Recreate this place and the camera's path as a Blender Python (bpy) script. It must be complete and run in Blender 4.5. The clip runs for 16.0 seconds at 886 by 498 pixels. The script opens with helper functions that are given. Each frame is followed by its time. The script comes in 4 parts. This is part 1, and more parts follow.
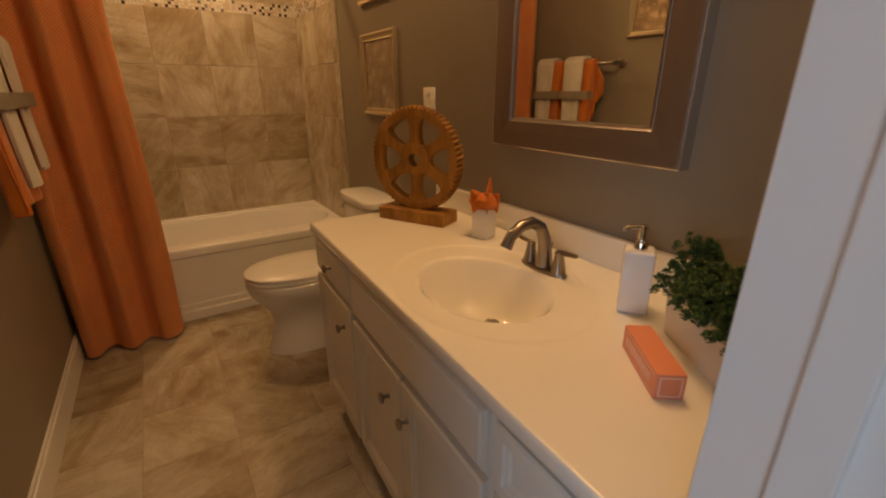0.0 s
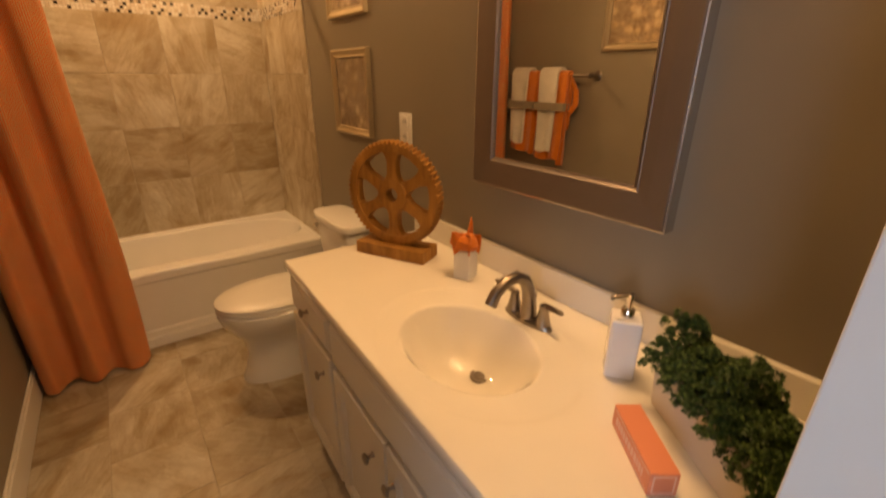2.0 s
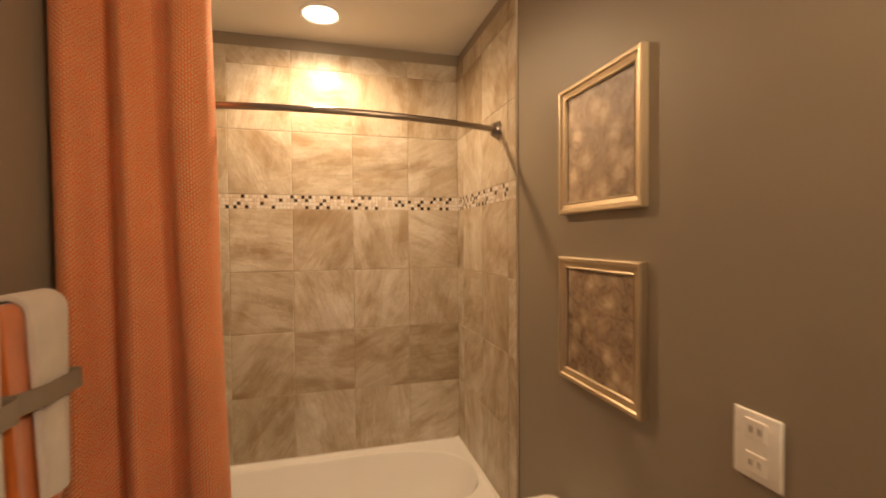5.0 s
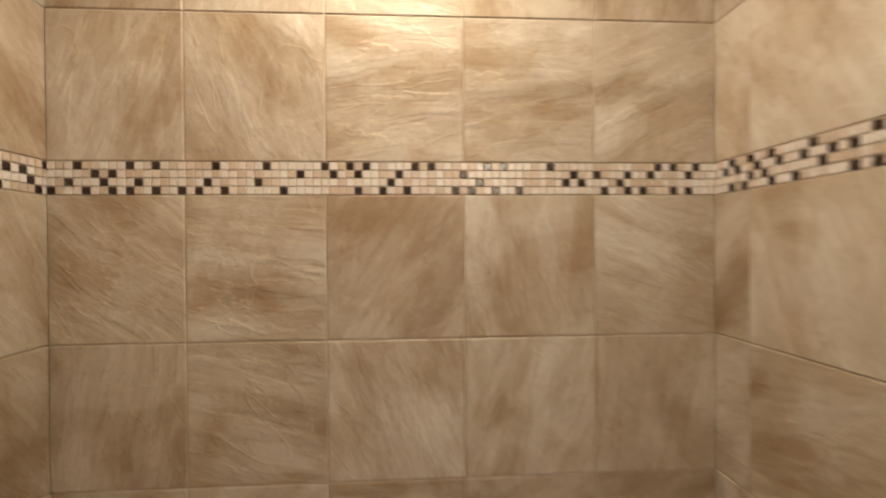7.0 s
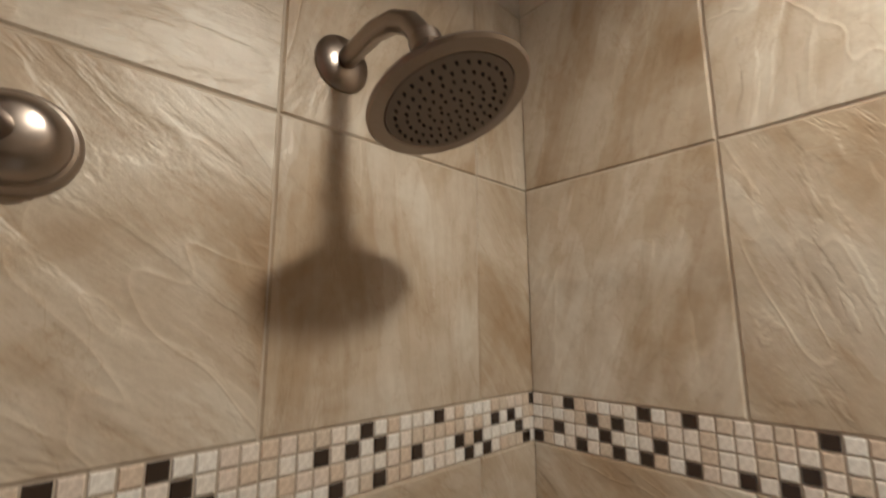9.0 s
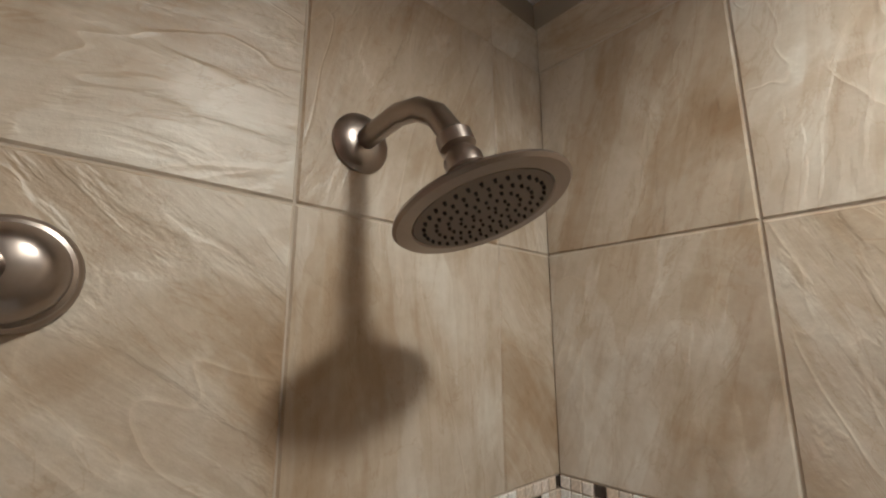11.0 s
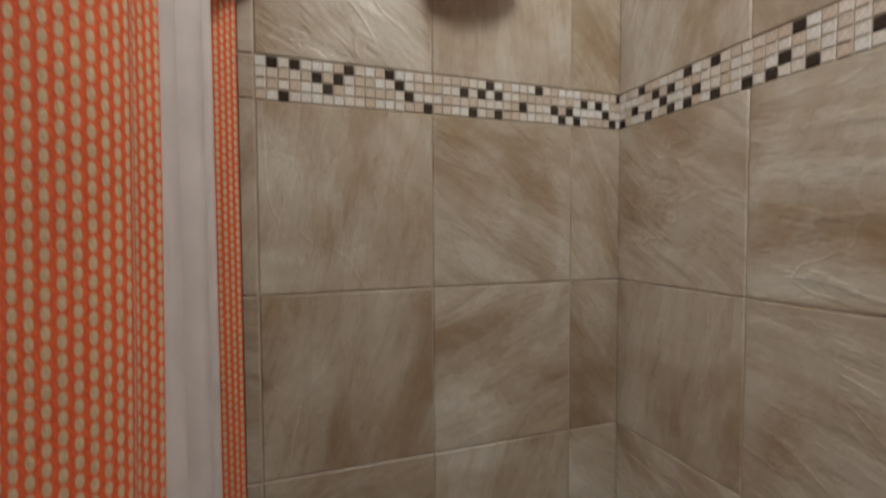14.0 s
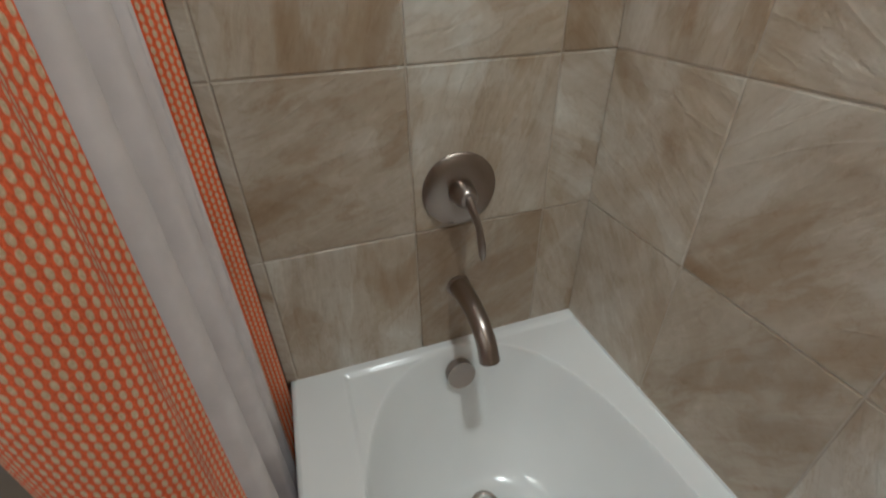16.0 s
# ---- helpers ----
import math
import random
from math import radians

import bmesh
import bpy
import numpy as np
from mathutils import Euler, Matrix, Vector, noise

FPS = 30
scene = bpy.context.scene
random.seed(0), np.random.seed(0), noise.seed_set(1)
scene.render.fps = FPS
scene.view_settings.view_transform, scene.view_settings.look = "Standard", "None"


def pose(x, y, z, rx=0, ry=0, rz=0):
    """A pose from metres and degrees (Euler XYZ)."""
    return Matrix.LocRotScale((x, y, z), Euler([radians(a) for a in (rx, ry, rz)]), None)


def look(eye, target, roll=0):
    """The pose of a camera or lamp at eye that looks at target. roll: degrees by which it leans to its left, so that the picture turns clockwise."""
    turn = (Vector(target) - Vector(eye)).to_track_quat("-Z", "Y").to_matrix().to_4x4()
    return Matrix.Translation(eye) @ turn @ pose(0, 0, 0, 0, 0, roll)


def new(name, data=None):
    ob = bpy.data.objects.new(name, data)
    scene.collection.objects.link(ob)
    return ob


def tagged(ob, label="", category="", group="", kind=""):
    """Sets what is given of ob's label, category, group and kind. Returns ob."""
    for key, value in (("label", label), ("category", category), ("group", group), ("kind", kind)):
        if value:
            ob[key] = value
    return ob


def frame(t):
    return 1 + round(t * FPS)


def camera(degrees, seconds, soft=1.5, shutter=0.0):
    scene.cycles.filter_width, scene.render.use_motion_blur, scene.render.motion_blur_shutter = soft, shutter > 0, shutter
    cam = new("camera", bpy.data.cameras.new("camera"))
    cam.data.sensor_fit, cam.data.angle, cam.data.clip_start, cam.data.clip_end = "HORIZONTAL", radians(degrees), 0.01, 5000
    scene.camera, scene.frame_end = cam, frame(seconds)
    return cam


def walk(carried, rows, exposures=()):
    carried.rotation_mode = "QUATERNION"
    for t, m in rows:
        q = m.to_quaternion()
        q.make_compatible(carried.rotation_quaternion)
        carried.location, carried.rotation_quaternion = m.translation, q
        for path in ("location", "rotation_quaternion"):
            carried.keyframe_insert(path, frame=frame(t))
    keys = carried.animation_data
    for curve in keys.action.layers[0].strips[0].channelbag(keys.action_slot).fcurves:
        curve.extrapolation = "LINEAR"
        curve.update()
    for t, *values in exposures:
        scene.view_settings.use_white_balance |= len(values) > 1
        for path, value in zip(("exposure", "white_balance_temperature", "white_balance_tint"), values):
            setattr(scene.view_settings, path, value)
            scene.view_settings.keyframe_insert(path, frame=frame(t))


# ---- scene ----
cam = camera(91.2, 16.0, soft=2.0, shutter=0.4)
PATH = [
    (0, (0.518, -3.459, 1.267), (1.539, -1.881, 0.583), -0.1),
    (0.5, (0.521, -3.4, 1.23), (1.518, -1.837, 0.48), 0.0),
    (1, (0.523, -3.39, 1.198), (1.522, -1.89, 0.331), 0.0),
    (1.5, (0.538, -3.376, 1.305), (1.581, -1.919, 0.418), 0.4),
    (2, (0.552, -3.368, 1.422), (1.66, -1.877, 0.68), 0.2),
    (2.5, (0.554, -3.367, 1.5), (1.73, -1.825, 1.012), 0.5),
    (3, (0.569, -3.362, 1.536), (1.774, -1.791, 1.256), 0.6),
    (3.5, (0.617, -3.31, 1.546), (1.775, -1.688, 1.379), 0.0),
    (4, (0.598, -3.104, 1.527), (1.334, -1.248, 1.406), -0.4),
    (4.2, (0.629, -2.983, 1.551), (1.241, -1.082, 1.448), -0.1),
    (6.3, (0.883, -1.42, 1.61), (1.299, 0.536, 1.6), -0.6),
    (6.5, (0.866, -1.288, 1.597), (1.201, 0.683, 1.583), -0.5),
    (7, (0.811, -0.994, 1.637), (0.925, 1.003, 1.623), -0.4),
    (7.5, (0.735, -0.768, 1.751), (0.334, 1.192, 1.741), 0.1),
    (8, (0.706, -0.618, 1.772), (-0.391, 1.04, 1.981), -1.1),
    (8.5, (0.577, -0.608, 1.852), (-0.819, 0.801, 2.112), 0.2),
    (9, (0.444, -0.599, 1.936), (-1.01, 0.735, 2.267), -0.2),
    (9.5, (0.415, -0.595, 2.022), (-1.075, 0.689, 2.387), 0.2),
    (9.7, (0.391, -0.595, 2.039), (-1.063, 0.709, 2.468), -0.1),
    (11.8, (0.494, -0.623, 1.975), (-0.992, 0.665, 2.338), 0.2),
    (12, (0.567, -0.645, 1.934), (-0.975, 0.578, 2.293), 0.3),
    (12.5, (0.739, -0.673, 1.817), (-0.975, 0.294, 2.169), 0.4),
    (13, (0.782, -0.728, 1.735), (-1.039, 0.051, 2.016), -0.4),
    (13.5, (0.793, -0.708, 1.632), (-1.091, -0.043, 1.741), -0.1),
    (14, (0.795, -0.675, 1.533), (-1.102, -0.047, 1.454), -0.3),
    (14.5, (0.788, -0.645, 1.45), (-1.088, -0.059, 1.08), -0.8),
    (15, (0.78, -0.634, 1.373), (-1.033, -0.058, 0.756), -0.9),
    (15.5, (0.764, -0.63, 1.303), (-0.939, -0.076, 0.412), -1.3),
    (16, (0.772, -0.63, 1.249), (-0.814, -0.1, 0.153), -1.2),
]
walk(cam, [(t, look(eye, target, roll)) for t, eye, target, roll in PATH],
     exposures=[(0.0, -0.35, 10600, 18), (1.0, -0.2, 14800, 22), (2.0, 0.16, 11000, 19), (3.0, 0.36, 8400, 15), (4.2, 0.44, 7700, 15), (6.3, 0.3, 5900, 8),
                (8.0, 0.0, 4800, 2), (9.5, -0.27, 4650, 2), (12.0, -0.22, 4250, 0), (13.0, -0.24, 4300, 1), (14.5, -0.04, 4250, 0), (16.0, 0.34, 4000, -4)])

# ---------------- plan, in metres ----------------
W = 1.52            # room width, left wall x = 0, right wall x = W
YF = -3.335         # inner face of the entrance wall
CEIL = 2.64
DOOR_L, DOOR_R, DOOR_H = 0.06, 0.862, 2.05
TUB_Y, TUB_Z = -0.76, 0.440
CAN = (0.764, -0.29)   # recessed lamp
UP = Vector((0, 0, 1))

# ---------------- world and lights ----------------
world = bpy.data.worlds.new("sky")
scene.world = world
world.use_nodes = True
wn = world.node_tree.nodes
sky = wn.new("ShaderNodeTexSky")
sky.sky_type, sky.sun_disc, sky.sun_elevation, sky.sun_rotation = "NISHITA", False, radians(35), radians(200)
world.node_tree.links.new(sky.outputs[0], wn["Background"].inputs[0])
wn["Background"].inputs[1].default_value = 0.06


def lamp(name, kind, m, energy, color, **settings):
    data = bpy.data.lights.new(name, kind)
    data.energy, data.color = energy, color
    if kind == "AREA":
        data.shape, data.size, data.size_y = settings["shape"], settings["size"], settings["size_y"]
        data.spread = settings["spread"]
    else:
        data.shadow_soft_size = settings["radius"]
    if kind == "SPOT":
        data.spot_size, data.spot_blend = settings["cone"], 0.6
    ob = new(name, data)
    ob.matrix_world = m
    return ob


WARM = (1.0, 0.70, 0.42)
lamp("shower_lamp_light", "SPOT", look((CAN[0], CAN[1] - 0.07, CEIL - 0.012), (CAN[0], CAN[1] - 0.07, 0)), 52, WARM, radius=0.048, cone=radians(165))
for k in range(4):
    lamp("vanity_bulb_light", "POINT", pose(1.42, -2.60 - 0.17 * (k - 1.5), 2.27), 7.5, WARM, radius=0.045)
lamp("window_light", "AREA", look((-1.97, -4.6, 1.5), (0.6, -3.5, 1.3)), 46, (0.36, 0.58, 1.0), shape="RECTANGLE", size=1.15, size_y=1.25, spread=radians(170))


# ---------------- materials ----------------
class Mat:
    """A node material with a few shorthands."""

    def __init__(self, name, rough=0.5, metal=0.0, color=(0.8, 0.8, 0.8)):
        self.m = bpy.data.materials.new(name)
        self.m.use_nodes = True
        self.t = self.m.node_tree
        self.b = self.t.nodes["Principled BSDF"]
        self.b.inputs["Roughness"].default_value = rough
        self.b.inputs["Metallic"].default_value = metal
        self.b.inputs["Base Color"].default_value = (*color, 1)
        self.co = None

    def node(self, kind, **values):
        n = self.t.nodes.new("ShaderNode" + kind)
        for key, v in values.items():
            n.inputs[key.replace("_", " ")].default_value = v
        return n

    def link(self, a, b):
        self.t.links.new(a, b)

    def coords(self, scale=(1, 1, 1), shift=False, which="Object"):
        tc = self.node("TexCoord")
        mp = self.node("Mapping")
        mp.inputs["Scale"].default_value = scale
        self.link(tc.outputs[which], mp.inputs["Vector"])
        if shift:
            info = self.node("ObjectInfo")
            mul = self.node("VectorMath")
            mul.operation = "SCALE"
            mul.inputs[0].default_value = (37.0, 53.0, 71.0)
            self.link(info.outputs["Random"], mul.inputs["Scale"])
            self.link(mul.outputs[0], mp.inputs["Location"])
            turn = self.node("VectorMath")
            turn.operation = "SCALE"
            turn.inputs[0].default_value = (6.0, 5.0, 4.0)
            self.link(info.outputs["Random"], turn.inputs["Scale"])
            self.link(turn.outputs[0], mp.inputs["Rotation"])
        self.co = mp.outputs[0]
        return self.co

    def noise(self, scale, detail=4, rough=0.55, distort=0.0, co=None):
        n = self.node("TexNoise", Scale=scale, Detail=detail, Roughness=rough, Distortion=distort)
        if co or self.co:
            self.link(co or self.co, n.inputs["Vector"])
        return n.outputs["Fac"]

    def ramp(self, fac, stops, constant=False):
        r = self.node("ValToRGB")
        e = r.color_ramp.elements
        while len(e) < len(stops):
            e.new(0.5)
        for el, (p, c) in zip(e, stops):
            el.position, el.color = p, (*c, 1)
        if constant:
            r.color_ramp.interpolation = "CONSTANT"
        self.link(fac, r.inputs[0])
        return r.outputs[0]

    def mix(self, a, b, fac, mode="MIX"):
        m = self.node("Mix")
        m.data_type, m.blend_type = "RGBA", mode
        for i, v in ((0, fac), (6, a), (7, b)):
            if isinstance(v, (int, float)):
                m.inputs[i].default_value = v
            elif isinstance(v, tuple):
                m.inputs[i].default_value = (*v, 1)
            else:
                self.link(v, m.inputs[i])
        return m.outputs[2]

    def math(self, op, a, b=0.0, c=0.0):
        n = self.node("Math")
        n.operation = op
        for i, v in enumerate((a, b, c)):
            if isinstance(v, (int, float)):
                n.inputs[i].default_value = v
            else:
                self.link(v, n.inputs[i])
        return n.outputs[0]

    def color(self, out):
        self.link(out, self.b.inputs["Base Color"])

    def rough(self, fac, lo, hi):
        n = self.node("MapRange")
        n.inputs["To Min"].default_value, n.inputs["To Max"].default_value = lo, hi
        self.link(fac, n.inputs["Value"])
        self.link(n.outputs[0], self.b.inputs["Roughness"])

    def bump(self, fac, strength, dist=0.002):
        n = self.node("Bump", Strength=strength, Distance=dist)
        self.link(fac, n.inputs["Height"])
        self.link(n.outputs[0], self.b.inputs["Normal"])


def paint(name, color, rough=0.55, bump=0.08, vary=0.06):
    m = Mat(name, rough)
    m.coords()
    big, fine = m.noise(1.7, 3), m.noise(240, 2)
    dark = tuple(c * (1 - vary) for c in color)
    light = tuple(min(0.95, c * (1 + vary)) for c in color)
    m.color(m.ramp(big, [(0.3, dark), (0.7, light)]))
    m.bump(fine, bump, 0.0006)
    m.rough(big, rough - 0.05, rough + 0.06)
    return m.m


def stone(name):
    """Slate-look porcelain: cream to tan clouds, slanted veins, cleft relief; each tile turned its own way."""
    m = Mat(name, 0.4)
    tc = m.node("TexCoord")
    info = m.node("ObjectInfo")
    turn, shift = m.node("VectorMath"), m.node("VectorMath")
    for n, v in ((turn, (0.0, 25.1, 0.0)), (shift, (37.0, 53.0, 71.0))):
        n.operation = "SCALE"
        n.inputs[0].default_value = v
        m.link(info.outputs["Random"], n.inputs["Scale"])
    a = m.node("Mapping")
    m.link(tc.outputs["Object"], a.inputs["Vector"])
    m.link(turn.outputs[0], a.inputs["Rotation"])
    m.link(shift.outputs[0], a.inputs["Location"])
    m.co = a.outputs[0]
    st = m.node("Mapping")
    st.inputs["Scale"].default_value = (1.5, 1.0, 4.2)
    m.link(m.co, st.inputs["Vector"])
    cloud = m.noise(4.4, 5, 0.55, 1.1)
    sk = m.node("Mapping")
    sk.inputs["Scale"].default_value = (1.2, 1.0, 11.0)
    m.link(m.co, sk.inputs["Vector"])
    streak = m.noise(5.5, 5, 0.62, 0.5, sk.outputs[0])
    sl = m.node("Mapping")
    sl.inputs["Scale"].default_value = (1.0, 1.0, 2.4)
    sl.inputs["Rotation"].default_value = (0.0, 0.5, 0.0)
    sl.inputs["Location"].default_value = (3.1, 0.0, 7.7)
    m.link(m.co, sl.inputs["Vector"])
    cleft = m.math("ABSOLUTE", m.math("SUBTRACT", m.noise(1.9, 3, 0.5, 0.7, sl.outputs[0]), 0.5))
    patch = m.noise(1.8, 6, 0.52, 0.45, st.outputs[0])
    vein = m.noise(3.4, 5, 0.52, 0.45, st.outputs[0])
    fine = m.noise(70, 5, 0.65)
    crack = m.math("ABSOLUTE", m.math("SUBTRACT", m.noise(4.0, 6, 0.6, 0.8, st.outputs[0]), 0.5))
    base = m.ramp(patch, [(0.36, (0.33, 0.245, 0.15)), (0.43, (0.41, 0.335, 0.235)), (0.465, (0.50, 0.445, 0.355)), (0.54, (0.475, 0.41, 0.315)), (0.555, (0.57, 0.53, 0.45)), (0.70, (0.60, 0.57, 0.50))])
    base = m.mix(base, m.ramp(cloud, [(0.38, (0.37, 0.285, 0.185)), (0.50, (0.49, 0.43, 0.34)), (0.58, (0.61, 0.575, 0.505))]), 0.45)
    base = m.mix(base, m.ramp(streak, [(0.32, (0.80, 0.72, 0.62)), (0.46, (0.98, 0.97, 0.95)), (0.56, (1.0, 1.0, 1.0)), (0.68, (1.12, 1.13, 1.14))]), 0.5, "MULTIPLY")
    lines = m.ramp(vein, [(0.30, (0.66, 0.56, 0.45)), (0.44, (0.90, 0.87, 0.83)), (0.54, (1.0, 1.0, 1.0)), (0.70, (1.12, 1.13, 1.14))])
    col = m.mix(base, lines, 0.45, "MULTIPLY")
    col = m.mix(col, m.ramp(crack, [(0.0, (0.72, 0.62, 0.50)), (0.012, (1.0, 1.0, 1.0))]), 0.4, "MULTIPLY")
    # painted highlight: colour lightened along the cleft lines, as if they caught light
    col = m.mix(col, m.ramp(cleft, [(0.0, (1.15, 1.15, 1.15)), (0.005, (1.0, 1.0, 1.0))]), 0.5, "MULTIPLY")
    tone = m.ramp(info.outputs["Random"], [(0.0, (0.72, 0.65, 0.56)), (0.16, (0.90, 0.86, 0.81)), (0.6, (1.0, 1.0, 1.0)), (1.0, (1.08, 1.09, 1.10))])
    col = m.mix(col, tone, 0.85, "MULTIPLY")
    col = m.mix(col, m.ramp(fine, [(0.3, (0.90, 0.89, 0.87)), (0.6, (1.0, 1.0, 1.0))]), 0.8, "MULTIPLY")
    m.color(col)
    ridge = m.ramp(vein, [(0.42, (0, 0, 0)), (0.47, (0.45, 0.45, 0.45)), (0.60, (0.55, 0.55, 0.55)), (0.63, (1, 1, 1))])
    h = m.math("ADD", m.math("ADD", m.math("MULTIPLY", ridge, 0.5), vein), m.math("MULTIPLY", fine, 0.22))
    h = m.math("ADD", h, m.math("MULTIPLY", streak, 0.22))
    h = m.math("ADD", h, m.math("MULTIPLY", m.ramp(cleft, [(0.0, (1, 1, 1)), (0.009, (0, 0, 0))]), 0.16))
    m.bump(h, 0.45, 0.006)
    m.rough(fine, 0.30, 0.50)
    return m.m


def gloss(name, color, rough=0.12, vary=0.03):
    m = Mat(name, rough)
    m.coords()
    n = m.noise(6, 3)
    m.color(m.ramp(n, [(0.3, tuple(c * (1 - vary) for c in color)), (0.7, color)]))
    m.rough(m.noise(30, 3), rough * 0.8, rough * 1.4)
    m.b.inputs["Coat Weight"].default_value = 0.3
    m.b.inputs["Coat Roughness"].default_value = 0.06
    return m.m


def metal(name, color, rough=0.28, brush=(4, 4, 90)):
    m = Mat(name, rough, 1.0)
    m.coords(brush)
    n = m.noise(9, 4)
    m.color(m.ramp(n, [(0.3, tuple(c * 0.94 for c in color)), (0.7, color)]))
    m.rough(n, rough * 0.9, rough * 1.12)
    m.bump(n, 0.015, 0.0003)
    return m.m


def wood(name):
    m = Mat(name, 0.6)
    m.coords((14, 60, 3))
    g = m.noise(1.0, 6, 0.65, 1.4)
    m.coords((1, 1, 1))
    b = m.noise(12, 4)
    col = m.ramp(g, [(0.25, (0.17, 0.072, 0.018)), (0.5, (0.36, 0.165, 0.045)), (0.75, (0.50, 0.255, 0.08))])
    wear = m.ramp(b, [(0.3, (0.7, 0.68, 0.65)), (0.65, (1.08, 1.06, 1.0))])
    m.color(m.mix(col, wear, 0.8, "MULTIPLY"))
    m.bump(g, 0.5, 0.003)
    m.rough(b, 0.48, 0.7)
    return m.m


def cloth(name, color, scale=900, sheen=0.4, vary=0.15):
    m = Mat(name, 0.9)
    m.coords()
    loop, big = m.noise(scale, 2), m.noise(14, 3)
    m.color(m.mix(m.ramp(loop, [(0.3, tuple(c * (1 - 2 * vary) for c in color)), (0.7, color)]),
                  m.ramp(big, [(0.3, (0.85, 0.85, 0.85)), (0.7, (1, 1, 1))]), 1.0, "MULTIPLY"))
    m.bump(loop, 0.6, 0.002)
    m.b.inputs["Sheen Weight"].default_value = sheen
    return m.m


def weave(name):
    """Orange ground with staggered cream ovals, woven; coordinates are metres along the cloth."""
    m = Mat(name, 0.85)
    tc = m.node("TexCoord")
    sp = m.node("SeparateXYZ")
    m.link(tc.outputs["UV"], sp.inputs[0])
    cu, cv = 0.0082, 0.0132
    col = m.math("DIVIDE", sp.outputs[0], cu)
    odd = m.math("MULTIPLY", m.math("MODULO", m.math("FLOOR", col), 2.0), 0.5)
    fu = m.math("SUBTRACT", m.math("FRACT", col), 0.5)
    fv = m.math("SUBTRACT", m.math("FRACT", m.math("ADD", m.math("DIVIDE", sp.outputs[1], cv), odd)), 0.5)
    d = m.math("SQRT", m.math("ADD", m.math("MULTIPLY", m.math("MULTIPLY", fu, fu), 5.0), m.math("MULTIPLY", m.math("MULTIPLY", fv, fv), 2.6)))
    m.coords((1, 1, 1))
    ragged = m.noise(420, 3)
    dd = m.math("ADD", d, m.math("MULTIPLY", m.math("SUBTRACT", ragged, 0.5), 0.5))
    big = m.noise(7, 3)
    orange = m.ramp(ragged, [(0.3, (0.56, 0.080, 0.011)), (0.7, (0.86, 0.158, 0.027))])
    cream = m.ramp(ragged, [(0.3, (0.54, 0.38, 0.20)), (0.7, (0.76, 0.60, 0.38))])
    mask = m.ramp(dd, [(0.58, (1, 1, 1)), (0.76, (0, 0, 0))])
    m.color(m.mix(m.mix(orange, cream, mask), m.ramp(big, [(0.3, (0.88, 0.88, 0.88)), (0.7, (1, 1, 1))]), 1.0, "MULTIPLY"))
    m.bump(m.math("ADD", m.math("MULTIPLY", dd, -0.6), ragged), 0.5, 0.002)
    m.b.inputs["Sheen Weight"].default_value = 0.04
    return m.m


def glow(name, color, strength):
    m = Mat(name, 0.4, 0, color)
    m.b.inputs["Emission Color"].default_value = (*color, 1)
    m.b.inputs["Emission Strength"].default_value = strength
    return m.m


def mosaic(name, island):
    m = Mat(name, 0.25)
    src = m.node("NewGeometry").outputs["Random Per Island"] if island else m.node("ObjectInfo").outputs["Random"]
    col = m.ramp(src, [(0.0, (0.76, 0.72, 0.66)), (0.2, (0.76, 0.70, 0.63)), (0.38, (0.64, 0.54, 0.43)), (0.58, (0.80, 0.78, 0.74)), (0.80, (0.62, 0.54, 0.44)), (0.92, (0.70, 0.62, 0.54))], True)
    m.coords()
    n = m.noise(300, 3)
    m.color(m.mix(col, m.ramp(n, [(0.3, (0.82, 0.81, 0.8)), (0.7, (1, 1, 1))]), 1.0, "MULTIPLY"))
    m.rough(n, 0.18, 0.36)
    return m.m


def artwork(name, seed):
    """Faded botanical print: cream leaf shapes on tan."""
    m = Mat(name, 0.5)
    m.coords((1, 1, 1))
    v = m.node("TexVoronoi", Scale=14.0 + seed)
    m.link(m.co, v.inputs["Vector"])
    n = m.noise(26, 5, 0.6, 2.0)
    col = m.ramp(v.outputs["Distance"], [(0.18, (0.58, 0.45, 0.31)), (0.36, (0.36, 0.235, 0.13)), (0.6, (0.14, 0.072, 0.034))])
    m.color(m.mix(col, m.ramp(n, [(0.38, (0.17, 0.10, 0.05)), (0.58, (0.52, 0.41, 0.29))]), 0.4))
    return m.m


M_WALL = paint("taupe wall paint", (0.265, 0.225, 0.175), 0.5)
M_CEIL = paint("ceiling paint", (0.74, 0.72, 0.68), 0.8, 0.15)
M_TRIM = paint("white trim paint", (0.78, 0.77, 0.75), 0.32, 0.03, 0.03)
M_CAB = paint("white cabinet paint", (0.76, 0.73, 0.67), 0.35, 0.03, 0.04)
M_DARK = paint("shadowed cabinet inside", (0.10, 0.085, 0.07), 0.7)
M_STONE = stone("stone wall tile")
M_FLOOR = stone("stone floor tile")
M_GROUT = paint("beige grout", (0.46, 0.40, 0.32), 0.85, 0.4)
M_PORC = gloss("white porcelain", (0.86, 0.85, 0.82), 0.09)
M_ACRYL = gloss("white acrylic tub", (0.84, 0.84, 0.83), 0.14)
M_TOP = gloss("cultured marble", (0.85, 0.81, 0.73), 0.11)
M_NICKEL = metal("brushed nickel", (0.33, 0.285, 0.25), 0.29, (30, 30, 30))
M_CHROME = metal("chrome", (0.75, 0.73, 0.70), 0.08)
M_BRONZE = metal("pewter frame", (0.27, 0.225, 0.20), 0.5, (60, 3, 3))
M_EDGE = metal("polished frame edge", (0.66, 0.62, 0.58), 0.2)
M_CHAMP = metal("champagne frame", (0.62, 0.52, 0.38), 0.4, (40, 3, 3))
M_WOOD = wood("carved brown wood")
